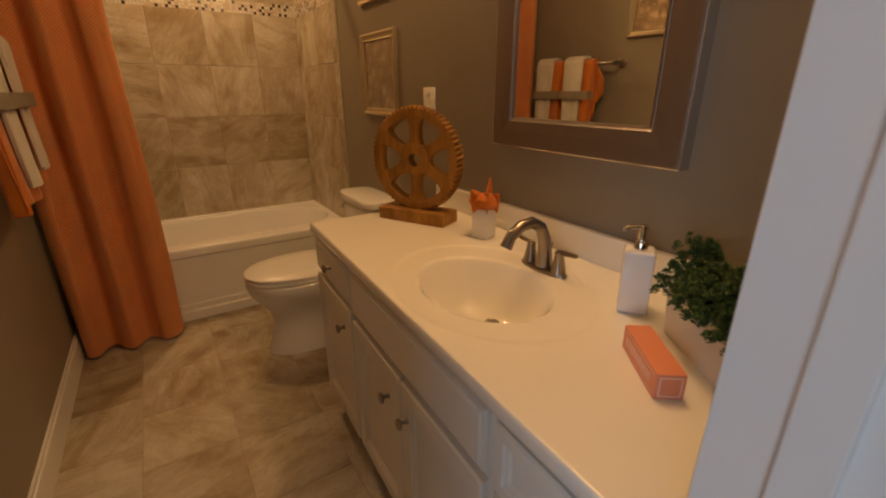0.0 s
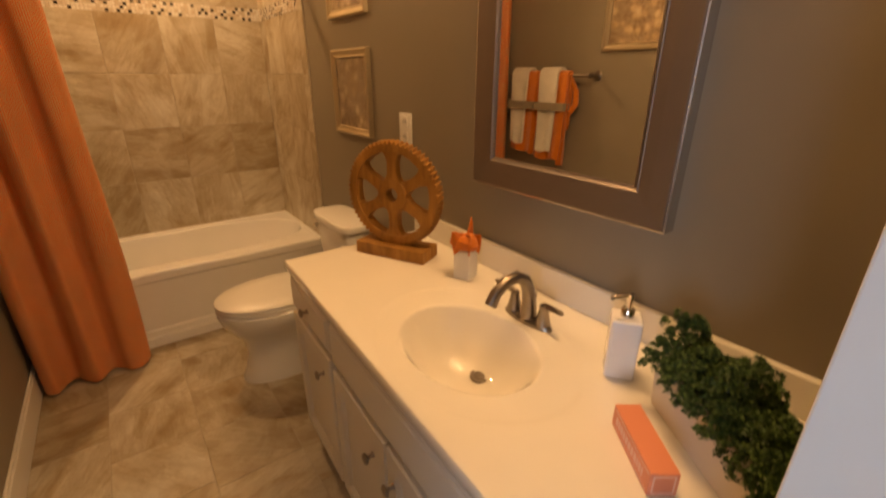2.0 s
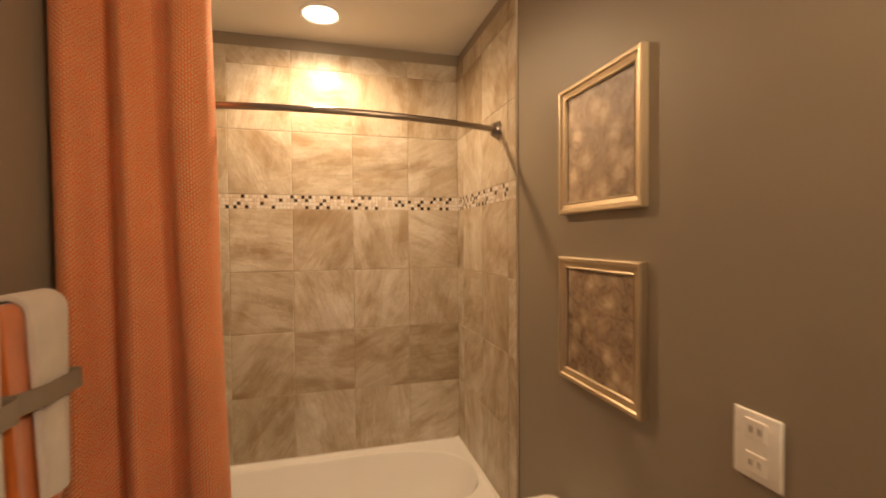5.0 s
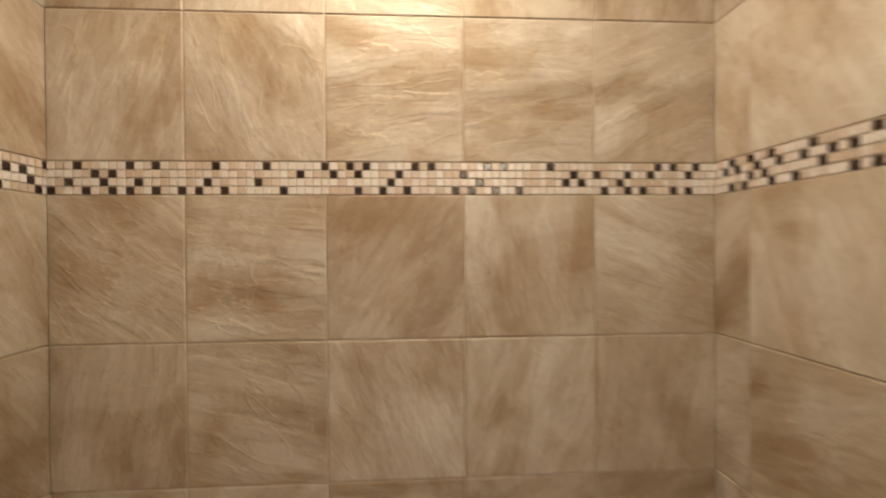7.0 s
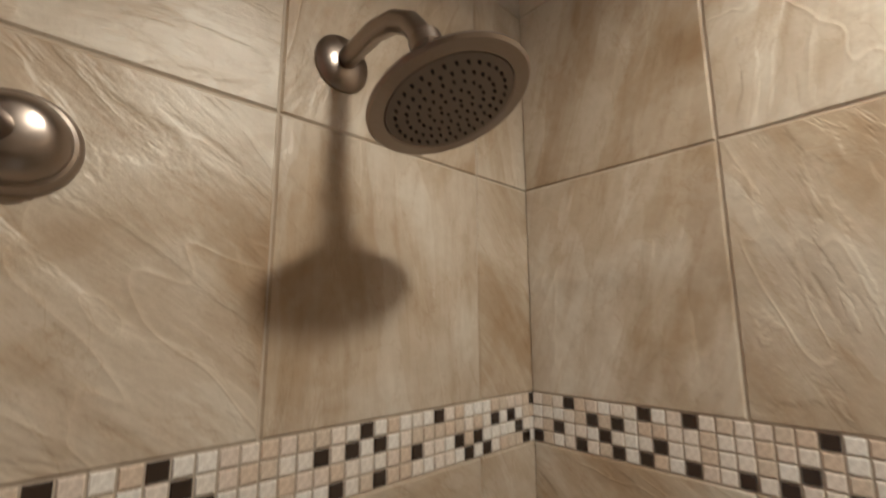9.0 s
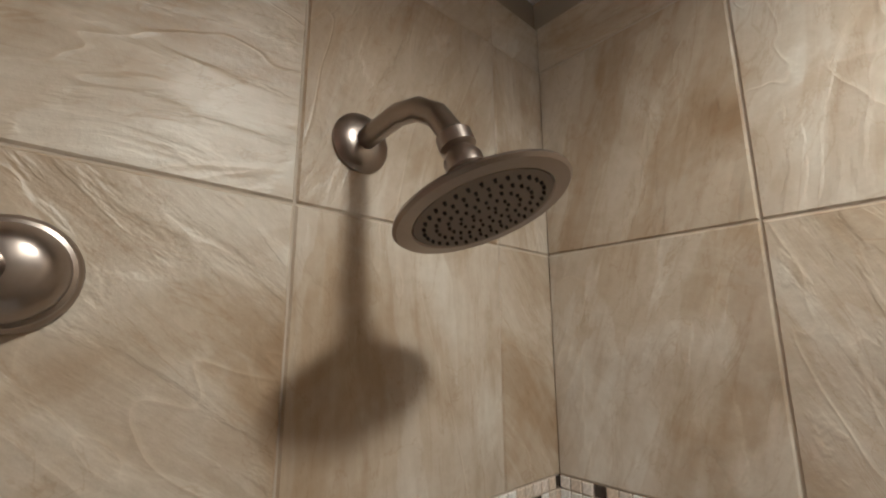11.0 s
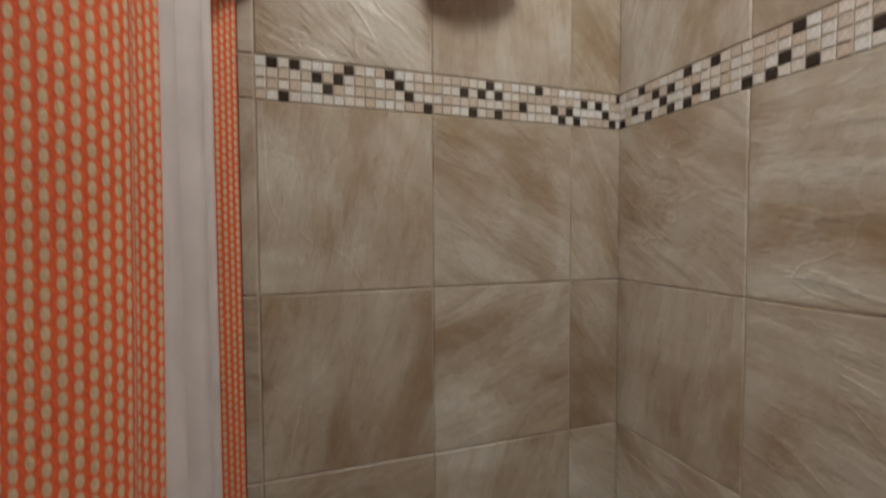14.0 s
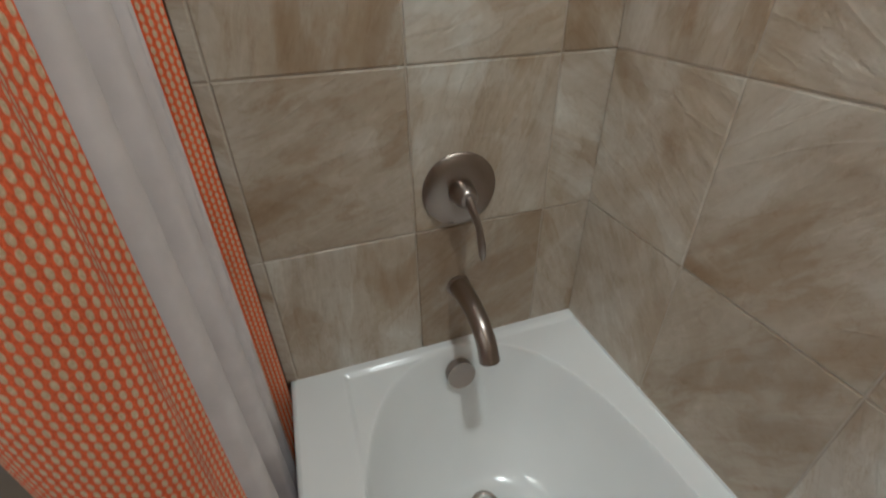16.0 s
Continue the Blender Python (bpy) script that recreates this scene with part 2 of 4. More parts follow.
M_ORANGE = cloth("orange terry", (0.80, 0.21, 0.03))
M_NAPKIN = cloth("orange napkin", (0.82, 0.21, 0.035), 1500, 0.2)
M_WHITE = cloth("cream terry", (0.86, 0.81, 0.73))
M_RIBBON = cloth("grey ribbon", (0.33, 0.27, 0.20), 1800, 0.1)
M_WEAVE = weave("orange woven curtain")
M_LINER = cloth("white curtain liner", (0.82, 0.745, 0.73), 1600, 0.1, 0.03)
M_CERAMIC = gloss("white ceramic", (0.84, 0.83, 0.82), 0.12)
M_SAND = paint("whitewashed planter", (0.70, 0.62, 0.52), 0.6, 0.3, 0.1)
M_PLASTIC = gloss("white plastic plate", (0.82, 0.80, 0.76), 0.28)
M_CORAL = paint("coral card", (0.76, 0.26, 0.155), 0.45, 0.05, 0.1)
M_PINK = paint("pale pink print", (0.84, 0.52, 0.42), 0.5)
M_SOIL = paint("dark moss", (0.02, 0.03, 0.012), 0.9, 0.5)
M_NOZZLE = paint("grey rubber nozzles", (0.20, 0.165, 0.14), 0.6)
M_BULB = glow("lit bulb", (1.0, 0.80, 0.55), 9.0)
M_CAN = glow("lit lens", (1.0, 0.86, 0.66), 7.0)
M_CARPET = cloth("beige carpet", (0.45, 0.38, 0.30), 300)
M_BLACK = paint("dark slot", (0.015, 0.014, 0.013), 0.5)

leaf = Mat("dark green leaf", 0.55)
leaf.coords()
leaf.color(leaf.ramp(leaf.node("NewGeometry").outputs["Random Per Island"], [(0.0, (0.016, 0.044, 0.009)), (0.6, (0.042, 0.096, 0.020)), (1.0, (0.095, 0.165, 0.040))]))
M_LEAF = leaf.m
mir = Mat("mirror glass", 0.015, 1.0, (0.86, 0.87, 0.86))
M_MIRROR = mir.m
gl = Mat("picture glass", 0.03, 0.0, (1, 1, 1))
gl.b.inputs["Transmission Weight"].default_value = 1.0
gl.b.inputs["IOR"].default_value = 1.25
M_GLASS = gl.m


# ---------------- mesh helpers ----------------
def mesh_of(bm, name, mat, smooth=False):
    me = bpy.data.meshes.new(name)
    bmesh.ops.recalc_face_normals(bm, faces=bm.faces)
    bm.to_mesh(me)
    bm.free()
    me.materials.append(mat)
    if smooth:
        me.shade_smooth()
        me.set_sharp_from_angle(angle=radians(38))
    return me


def part(name, bm, mat, parent=None, label="", smooth=False):
    """One mesh object from a bmesh, under a thing or a part."""
    ob = new(name, mesh_of(bm, name, mat, smooth))
    if parent:
        ob.parent = parent
    if label:
        ob["label"] = label
    return ob


def thing(name, label, category, group="", m=None):
    ob = new(name)
    ob.empty_display_size = 0.05
    if m is not None:
        ob.matrix_world = m
    return tagged(ob, label, category, group)


def box(x0, x1, y0, y1, z0, z1, bevel=0.0, seg=2, bm=None):
    own = bmesh.new()
    bmesh.ops.create_cube(own, size=1)
    for v in own.verts:
        v.co = Vector(((x0 + x1) / 2 + v.co.x * (x1 - x0), (y0 + y1) / 2 + v.co.y * (y1 - y0), (z0 + z1) / 2 + v.co.z * (z1 - z0)))
    if bevel:
        bmesh.ops.bevel(own, geom=own.edges[:], offset=bevel, segments=seg, profile=0.5, affect="EDGES")
    return join(bm, own)


def join(bm, own):
    if bm is None:
        return own
    me = bpy.data.meshes.new("tmp")
    own.to_mesh(me)
    own.free()
    bm.from_mesh(me)
    bpy.data.meshes.remove(me)
    return bm


def lathe(profile, m=Matrix(), n=32, bm=None, sx=1.0, sy=1.0):
    """Turns (radius, height) pairs about z."""
    own = bmesh.new()
    rings = []
    for r, h in profile:
        rings.append([own.verts.new(m @ Vector((r * sx * math.cos(6.28319 * i / n), r * sy * math.sin(6.28319 * i / n), h))) for i in range(n)])
    for a, b in zip(rings, rings[1:]):
        for i in range(n):
            own.faces.new((a[i], a[(i + 1) % n], b[(i + 1) % n], b[i]))
    own.faces.new(rings[0])
    own.faces.new(rings[-1])
    return join(bm, own)


def tube(points, radii, n=16, bm=None, flat=1.0):
    """A tube swept along points, with a radius at each."""
    own = bmesh.new()
    rings = []
    pts = [Vector(p) for p in points]
    side = None
    for i, p in enumerate(pts):
        d = (pts[min(i + 1, len(pts) - 1)] - pts[max(i - 1, 0)]).normalized()
        if side is None:
            side = d.cross(Vector((0, 1, 0.01))).normalized()
        side = (side - d * side.dot(d)).normalized()
        up = d.cross(side)
        r = radii[i] if isinstance(radii, (list, tuple)) else radii
        rings.append([own.verts.new(p + side * r * math.cos(6.28319 * k / n) + up * r * flat * math.sin(6.28319 * k / n)) for k in range(n)])
    for a, b in zip(rings, rings[1:]):
        for i in range(n):
            own.faces.new((a[i], a[(i + 1) % n], b[(i + 1) % n], b[i]))
    own.faces.new(rings[0])
    own.faces.new(rings[-1])
    return join(bm, own)


def sheet(fn, nu, nv, uv=None):
    """A grid surface fn(i, j) -> point; uv(i, j) in metres."""
    bm = bmesh.new()
    g = [[bm.verts.new(fn(i / nu, j / nv)) for j in range(nv + 1)] for i in range(nu + 1)]
    lay = bm.loops.layers.uv.new("UVMap") if uv else None
    for i in range(nu):
        for j in range(nv):
            f = bm.faces.new((g[i][j], g[i + 1][j], g[i + 1][j + 1], g[i][j + 1]))
            f.smooth = True
            if lay:
                for lp, (a, b) in zip(f.loops, ((i, j), (i + 1, j), (i + 1, j + 1), (i, j + 1))):
                    lp[lay].uv = uv(a / nu, b / nv)
    return bm


def thicken(bm, t):
    bmesh.ops.recalc_face_normals(bm, faces=bm.faces)
    bmesh.ops.solidify(bm, geom=bm.faces[:], thickness=t)
    return bm


def place(bm, m):
    bmesh.ops.transform(bm, matrix=m, verts=bm.verts)
    return bm


def extruded(outline, z0, z1, bevel=0.0, bm=None):
    """A prism over an outline of (x, y)."""
    own = bmesh.new()
    f = own.faces.new([own.verts.new((x, y, z0)) for x, y in outline])
    r = bmesh.ops.extrude_face_region(own, geom=[f])
    for v in r["geom"]:
        if isinstance(v, bmesh.types.BMVert):
            v.co.z = z1
    if bevel:
        bmesh.ops.recalc_face_normals(own, faces=own.faces)
        es = [e for e in own.edges if abs(e.verts[0].co.z - e.verts[1].co.z) < 1e-6]
        bmesh.ops.bevel(own, geom=es, offset=bevel, segments=3, profile=0.5, affect="EDGES")
    return join(bm, own)


def structure(name, bm, mat, label, category):
    return tagged(part(name, bm, mat), label, category, kind="structure")


# ---------------- shell ----------------
structure("floor", box(-0.12, W + 0.12, -3.46, 0.12, -0.1, -0.002), M_GROUT, "beige grouted bathroom floor under stone-look tiles", "floor")
wall_back = structure("wall_back", box(-0.12, W + 0.12, 0.0, 0.12, 0, CEIL), M_WALL, "taupe painted wall behind the tiled bath", "wall")
wall_left = structure("wall_left", box(-0.12, 0.0, YF - 0.12, 0.0, 0, CEIL), M_WALL, "taupe painted bathroom wall with towel bar", "wall")
wall_right = structure("wall_right", box(W, W + 0.12, YF - 0.12, 0.0, 0, CEIL), M_WALL, "taupe painted wall above the vanity", "wall")
bm = box(DOOR_R + 0.02, W, YF - 0.12, YF, 0, CEIL)
box(0, DOOR_L - 0.02, YF - 0.12, YF, 0, CEIL, bm=bm)
box(DOOR_L - 0.02, DOOR_R + 0.02, YF - 0.12, YF, DOOR_H + 0.02, CEIL, bm=bm)
structure("wall_front", bm, M_WALL, "taupe painted wall with the entrance doorway", "wall")
bm = box(-0.12, W + 0.12, YF - 0.12, 0.12, CEIL, CEIL + 0.1)
structure("ceiling", bm, M_CEIL, "white painted flat bathroom ceiling", "ceiling")
structure("baseboard", box(0.0, 0.014, YF, TUB_Y - 0.002, 0.0, 0.118, 0.003), M_TRIM, "white painted baseboard with a moulded top edge", "baseboard")
structure("trim", box(0.0, 0.010, YF, TUB_Y - 0.002, 0.119, 0.137, 0.004), M_TRIM, "thin white moulding along the baseboard top", "trim")
structure("trim", box(W - 0.014, W, -1.87, TUB_Y - 0.002, 0.0, 0.125, 0.003), M_TRIM, "white baseboard behind the toilet", "baseboard")

# entrance door frame: jambs, stop and casing
frame_thing = tagged(thing("door_1", "white painted open doorway frame with casing", "door frame"), kind="structure")
for x0, x1 in ((DOOR_R, DOOR_R + 0.018), (DOOR_L - 0.018, DOOR_L)):
    part("jamb", box(x0, x1, YF - 0.125, YF + 0.002, 0, DOOR_H, 0.002), M_TRIM, frame_thing)
part("head_jamb", box(DOOR_L, DOOR_R, YF - 0.125, YF + 0.004, DOOR_H, DOOR_H + 0.018, 0.002), M_TRIM, frame_thing)
part("door_stop", box(DOOR_R - 0.011, DOOR_R - 0.0005, YF - 0.085, YF - 0.05, 0, DOOR_H - 0.002, 0.002), M_TRIM, frame_thing)
for x0, x1 in ((DOOR_R + 0.006, DOOR_R + 0.075), (DOOR_L - 0.05, DOOR_L - 0.006)):
    part("casing", box(x0, x1, YF - 0.142, YF - 0.1252, 0, DOOR_H + 0.06, 0.005), M_TRIM, frame_thing)

# the daylit room outside the doorway
structure("wall_outer_room", box(-2.0, 2.6, -6.62, -6.5, 0, CEIL), M_CEIL, "plain pale wall of the outer room", "wall")
bm = box(-2.12, -2.0, -6.62, YF - 0.12, 0, 0.85)
box(-2.12, -2.0, -6.62, YF - 0.12, 2.15, CEIL, bm=bm)
box(-2.12, -2.0, -6.62, -5.2, 0.85, 2.15, bm=bm)
box(-2.12, -2.0, -4.0, YF - 0.12, 0.85, 2.15, bm=bm)
structure("wall_outer_left", bm, M_CEIL, "plain pale wall with a window opening", "wall")
structure("wall_outer_right", box(2.6, 2.72, -6.62, YF - 0.12, 0, CEIL), M_CEIL, "plain pale wall of the outer room", "wall")
bm = box(-2.0, -0.12, YF - 0.12, YF - 0.02, 0, CEIL)
box(W + 0.12, 2.6, YF - 0.12, YF - 0.02, 0, CEIL, bm=bm)
structure("wall_outer_near", bm, M_CEIL, "plain pale wall beside the bathroom", "wall")
structure("floor_outer", box(-2.1, 2.7, -6.6, -3.46, -0.1, -0.004), M_CARPET, "beige carpet of the outer room", "floor")
structure("ceiling_outer", box(-2.1, 2.7, -6.6, YF - 0.12, CEIL, CEIL + 0.1), M_CEIL, "white ceiling of the outer room", "ceiling")

# ---------------- bath ----------------
tub = thing("bathtub", "white acrylic alcove bathtub with a flat apron", "bathtub")


def basin(x, y):
    """Height of the tub's top at a place of the plan."""
    u, v = abs((x - 0.76) / 0.725), abs((y + 0.365) / 0.30)
    d = (u ** 3.4 + v ** 2.4) ** (1 / 2.7)
    step = min((x - 0.030) / 0.012, (1.49 - x) / 0.012, (y + 0.640) / 0.012, 1.0)
    ledge = 0.008 * max(0.0, step)
    if d >= 1:
        return TUB_Z - ledge
    q = min(1.0, (1 - d) / 0.36)
    soft = q * q / (q + 0.035)     # rolled lip
    return TUB_Z - ledge - 0.328 * (1 - (1 - soft / 0.9662) ** 2.3)


bm = sheet(lambda i, j: Vector((0.002 + i * (W - 0.004), TUB_Y + 0.012 + j * (-TUB_Y - 0.014), basin(0.002 + i * (W - 0.004), TUB_Y + 0.012 + j * (-TUB_Y - 0.014)))), 460, 230)
part("basin", bm, M_ACRYL, tub, smooth=True)
bm = bmesh.new()
prof = [(TUB_Y + 0.0125, TUB_Z), (TUB_Y + 0.006, TUB_Z - 0.002), (TUB_Y + 0.001, TUB_Z - 0.008), (TUB_Y, TUB_Z - 0.02), (TUB_Y, TUB_Z - 0.05),
        (TUB_Y + 0.014, TUB_Z - 0.062), (TUB_Y + 0.02, 0.10), (TUB_Y + 0.012, 0.092), (TUB_Y + 0.010, 0.06), (TUB_Y + 0.002, 0.052), (TUB_Y, 0.0)]
rows = [[bm.verts.new((x, y, z)) for y, z in prof] for x in (0.002, W - 0.002)]
for k in range(len(prof) - 1):
    bm.faces.new((rows[0][k], rows[1][k], rows[1][k + 1], rows[0][k + 1]))
part("apron", bm, M_ACRYL, tub, "flat front panel with a raised foot strip", smooth=True)
part("tile_flange", box(0.002, W - 0.002, -0.012, -0.002, TUB_Z - 0.02, TUB_Z + 0.002, 0.002), M_ACRYL, tub)
ox = next(q / 1000 for q in range(20, 300) if basin(q / 1000, -0.355) < 0.372)
bm = tube([(ox - 0.012, -0.355, 0.368), (ox + 0.022, -0.355, 0.376)], 0.037, 32)
bmesh.ops.bevel(bm, geom=[e for e in bm.edges if len(e.link_faces) == 2 and e.calc_face_angle(0) > 1], offset=0.005, segments=2, affect="EDGES")
part("overflow_cover", bm, M_NICKEL, tub, "round brushed nickel overflow cover", smooth=True)
drain_z = basin(0.27, -0.365)
dr = part("drain", lathe([(0.036, -0.004), (0.036, 0.004), (0.030, 0.007), (0.026, 0.004)], pose(0.27, -0.365, drain_z)), M_NICKEL, tub, "brushed nickel drain", smooth=True)
part("stopper", lathe([(0.021, 0.004), (0.021, 0.012), (0.016, 0.016), (0.004, 0.017)], pose(0.27, -0.365, drain_z)), M_CHROME, dr, smooth=True)

# shower and bath fittings on the left wall
TW = 0.011  # tile thickness
TO_X = Matrix.Rotation(radians(90), 4, "Y")
sh = thing("wall_shower", "brushed nickel rain shower head on a bent arm", "shower head")
FY, FZ = -0.366, 2.240
part("flange", lathe([(0.035, 0.0), (0.035, 0.004), (0.030, 0.010), (0.013, 0.014)], Matrix.Translation((TW, FY, FZ)) @ TO_X), M_NICKEL, sh, smooth=True)
part("arm", tube([(TW, FY, FZ), (0.05, FY, FZ + 0.004), (0.085, FY, FZ + 0.006), (0.118, FY, FZ - 0.002), (0.145, FY, FZ - 0.02), (0.166, FY, FZ - 0.048)], 0.0118, 18), M_NICKEL, sh, smooth=True)
HEAD = Matrix.Translation((0.166, FY, FZ - 0.048)) @ Matrix.Rotation(radians(-19), 4, "Y") @ Matrix.Rotation(radians(7), 4, "X") @ Matrix.Scale(-1, 4, UP)
part("swivel", lathe([(0.012, -0.004), (0.016, 0.0), (0.016, 0.012), (0.011, 0.015), (0.017, 0.024), (0.017, 0.034), (0.012, 0.038)], HEAD), M_NICKEL, sh, smooth=True)
part("disc", lathe([(0.013, 0.034), (0.020, 0.041), (0.031, 0.050), (0.048, 0.060), (0.066, 0.067), (0.0735, 0.0705), (0.0745, 0.073), (0.072, 0.0755), (0.060, 0.076), (0.058, 0.074)], HEAD, 56), M_NICKEL, sh, smooth=True)
part("face_plate", lathe([(0.0585, 0.073), (0.058, 0.0755), (0.02, 0.0765), (0.002, 0.0766)], HEAD, 48), M_NOZZLE, sh, "grey nozzle face", smooth=True)
bm = bmesh.new()
for ring in range(1, 6):
    for k in range(ring * 6 + 2):
        a = 6.28319 * k / (ring * 6 + 2) + ring * 0.3
        lathe([(0.0017, 0.0755), (0.0012, 0.0785)], HEAD @ Matrix.Translation((ring * 0.0100 * math.cos(a), ring * 0.0100 * math.sin(a), 0)), 6, bm)
tagged(part("spray_pattern", bm, M_BLACK, sh, "dark rubber spray nozzles"), kind="stuff")

vl = thing("shower_valve", "round brushed nickel shower valve with a lever", "shower valve")
VY, VZ = -0.338, 0.862
part("escutcheon", lathe([(0.080, 0.0), (0.080, 0.004), (0.074, 0.010), (0.050, 0.013), (0.03, 0.014)], Matrix.Translation((TW, VY, VZ)) @ TO_X, 56), M_NICKEL, vl, smooth=True)
part("hub", lathe([(0.028, 0.012), (0.026, 0.03), (0.022, 0.05), (0.016, 0.056)], Matrix.Translation((TW, VY, VZ)) @ TO_X), M_NICKEL, vl, smooth=True)
part("lever", tube([(0.052, VY, VZ + 0.004), (0.070, VY + 0.003, VZ - 0.012), (0.084, VY + 0.008, VZ - 0.034), (0.092, VY + 0.013, VZ - 0.056), (0.097, VY + 0.016, VZ - 0.085), (0.101, VY + 0.017, VZ - 0.112), (0.102, VY + 0.017, VZ - 0.124)],
                   [0.014, 0.012, 0.009, 0.0085, 0.011, 0.009, 0.003], 18, None, 0.75), M_NICKEL, vl, smooth=True)
sp = thing("tub_spout", "curved brushed nickel bath spout", "bath spout")
SY, SZ = -0.340, 0.612
part("collar", lathe([(0.029, 0.0), (0.029, 0.006), (0.025, 0.009)], Matrix.Translation((TW, SY, SZ)) @ TO_X), M_NICKEL, sp, smooth=True)
part("spout", tube([(TW, SY, SZ), (0.05, SY, SZ + 0.006), (0.10, SY, SZ + 0.006), (0.145, SY, SZ - 0.006), (0.180, SY, SZ - 0.032), (0.200, SY, SZ - 0.066)],
                   [0.025, 0.0235, 0.022, 0.0215, 0.022, 0.0225], 24), M_NICKEL, sp, smooth=True)
part("outlet", lathe([(0.0175, 0.0), (0.0175, 0.003), (0.004, 0.0032)], Matrix.Translation((0.200, SY, SZ - 0.066)) @ Matrix.Rotation(radians(150), 4, "Y"), 24), M_BLACK, sp, "dark spout mouth", smooth=True)

# curtain rod
RY, RZ, BOW = -0.627, 2.066, 0.13
rod = thing("shower_rod", "bowed brushed nickel shower rod between the tiled walls", "shower rod")
part("rod", tube([(TW + (W - 2 * TW) * k / 40, RY - BOW * 4 * k / 40 * (1 - k / 40), RZ) for k in range(41)], 0.0125, 24), M_NICKEL, rod, smooth=True)
for x, q in ((TW, 1), (W - TW, -1)):
    m = Matrix.Translation((x, RY, RZ)) @ Matrix.Rotation(radians(90 * q), 4, "Y")
    part("end_flange", lathe([(0.040, 0.0), (0.040, 0.004), (0.038, 0.007), (0.037, 0.008), (0.036, 0.012), (0.033, 0.013), (0.031, 0.022), (0.024, 0.032), (0.0165, 0.036)], m, 40), M_NICKEL, rod, "ribbed round end flange", smooth=True)


# curtain and liner, gathered by the left wall
def along(pts, n):
    """Evenly spaced points of a smooth line through pts, with their run in metres."""
    fine = []
    for k in range(len(pts) - 1):
        p0, p1, p2, p3 = pts[max(k - 1, 0)], pts[k], pts[k + 1], pts[min(k + 2, len(pts) - 1)]
        for q in range(12):
            t = q / 12
            fine.append(tuple(0.5 * (2 * b + (c - a) * t + (2 * a - 5 * b + 4 * c - d) * t * t + (3 * b - a - 3 * c + d) * t ** 3) for a, b, c, d in zip(p0, p1, p2, p3)))
    fine.append(pts[-1])
    run = [0.0]
    for a, b in zip(fine, fine[1:]):
        run.append(run[-1] + math.dist(a, b))
    out = []
    for i in range(n + 1):
        s = run[-1] * i / n
        k = max(q for q in range(len(run)) if run[q] <= s + 1e-9)
        k = min(k, len(run) - 2)
        t = (s - run[k]) / max(1e-9, run[k + 1] - run[k])
        out.append((fine[k][0] + (fine[k + 1][0] - fine[k][0]) * t, fine[k][1] + (fine[k + 1][1] - fine[k][1]) * t, s))
    return out


CURTAIN_TOP = 2.585
folds = [(0.024, -0.766), (0.034, -0.80), (0.026, -0.87), (0.030, -0.940), (0.078, -0.962), (0.115, -0.89), (0.15, -0.87), (0.185, -0.93), (0.225, -0.955), (0.26, -0.90), (0.285, -0.875),
         (0.32, -0.90), (0.355, -0.945), (0.40, -0.95), (0.432, -0.91), (0.442, -0.862), (0.434, -0.822), (0.41, -0.800), (0.385, -0.803), (0.36, -0.792)]
N = 200
line = along(folds, N)


def curtain_point(i, j):
    x, y, s = line[round(i * N)]
    z = 0.018 + j * (CURTAIN_TOP - 0.018)
    f = 1.0 - 0.35 * j ** 1.5
    y2 = -0.905 + (y + 0.905) * (f if 0.16 < i < 0.82 else 1.0)
    y2 += 0.006 * math.sin(3.1 * z + 9 * i) * min(1.0, 8 * i)
    x2 = x * (1.04 - 0.06 * j + 0.02 * math.sin(2.2 * z)) + 0.004 * math.sin(4 * z + 14 * i) * min(1.0, 6 * i)
    return Vector((0.5 * (x2 + 0.018 + math.sqrt((x2 - 0.018) ** 2 + 0.00002)), y2, z))


curtain = thing("shower_curtain", "orange woven curtain with cream dots, gathered in folds", "curtain")
part("panel", thicken(sheet(curtain_point, N, 60, lambda i, j: (line[round(i * N)][2], j * CURTAIN_TOP)), 0.003), M_WEAVE, curtain, smooth=True)
part("header_rod", tube([(0.004, -0.905, CURTAIN_TOP - 0.01), (0.43, -0.905, CURTAIN_TOP - 0.01)], 0.008, 12), M_NICKEL, curtain)
part("bracket", box(0.20, 0.22, -0.915, -0.895, CURTAIN_TOP - 0.012, CEIL - 0.0005, 0.001), M_NICKEL, curtain)
lfolds = [(0.034, -0.800), (0.062, -0.826), (0.085, -0.800), (0.112, -0.790), (0.128, -0.822), (0.144, -0.848), (0.160, -0.816), (0.178, -0.788), (0.212, -0.790), (0.226, -0.824), (0.242, -0.846), (0.262, -0.814), (0.282, -0.792), (0.316, -0.796), (0.332, -0.824), (0.355, -0.812)]
lline = along(lfolds, 150)
liner = thing("curtain_liner", "white fabric shower liner hanging in soft folds", "curtain liner")
part("panel", thicken(sheet(lambda i, j: Vector((lline[round(i * 150)][0] + 0.004 * math.sin(5 * j + 6 * i), lline[round(i * 150)][1], 0.06 + j * (CURTAIN_TOP - 0.09))), 150, 30), 0.0015), M_LINER, liner, smooth=True)
part("hanging_tape", box(0.02, 0.36, -0.812, -0.798, CURTAIN_TOP - 0.045, CEIL - 0.0005, 0.002), M_LINER, liner)

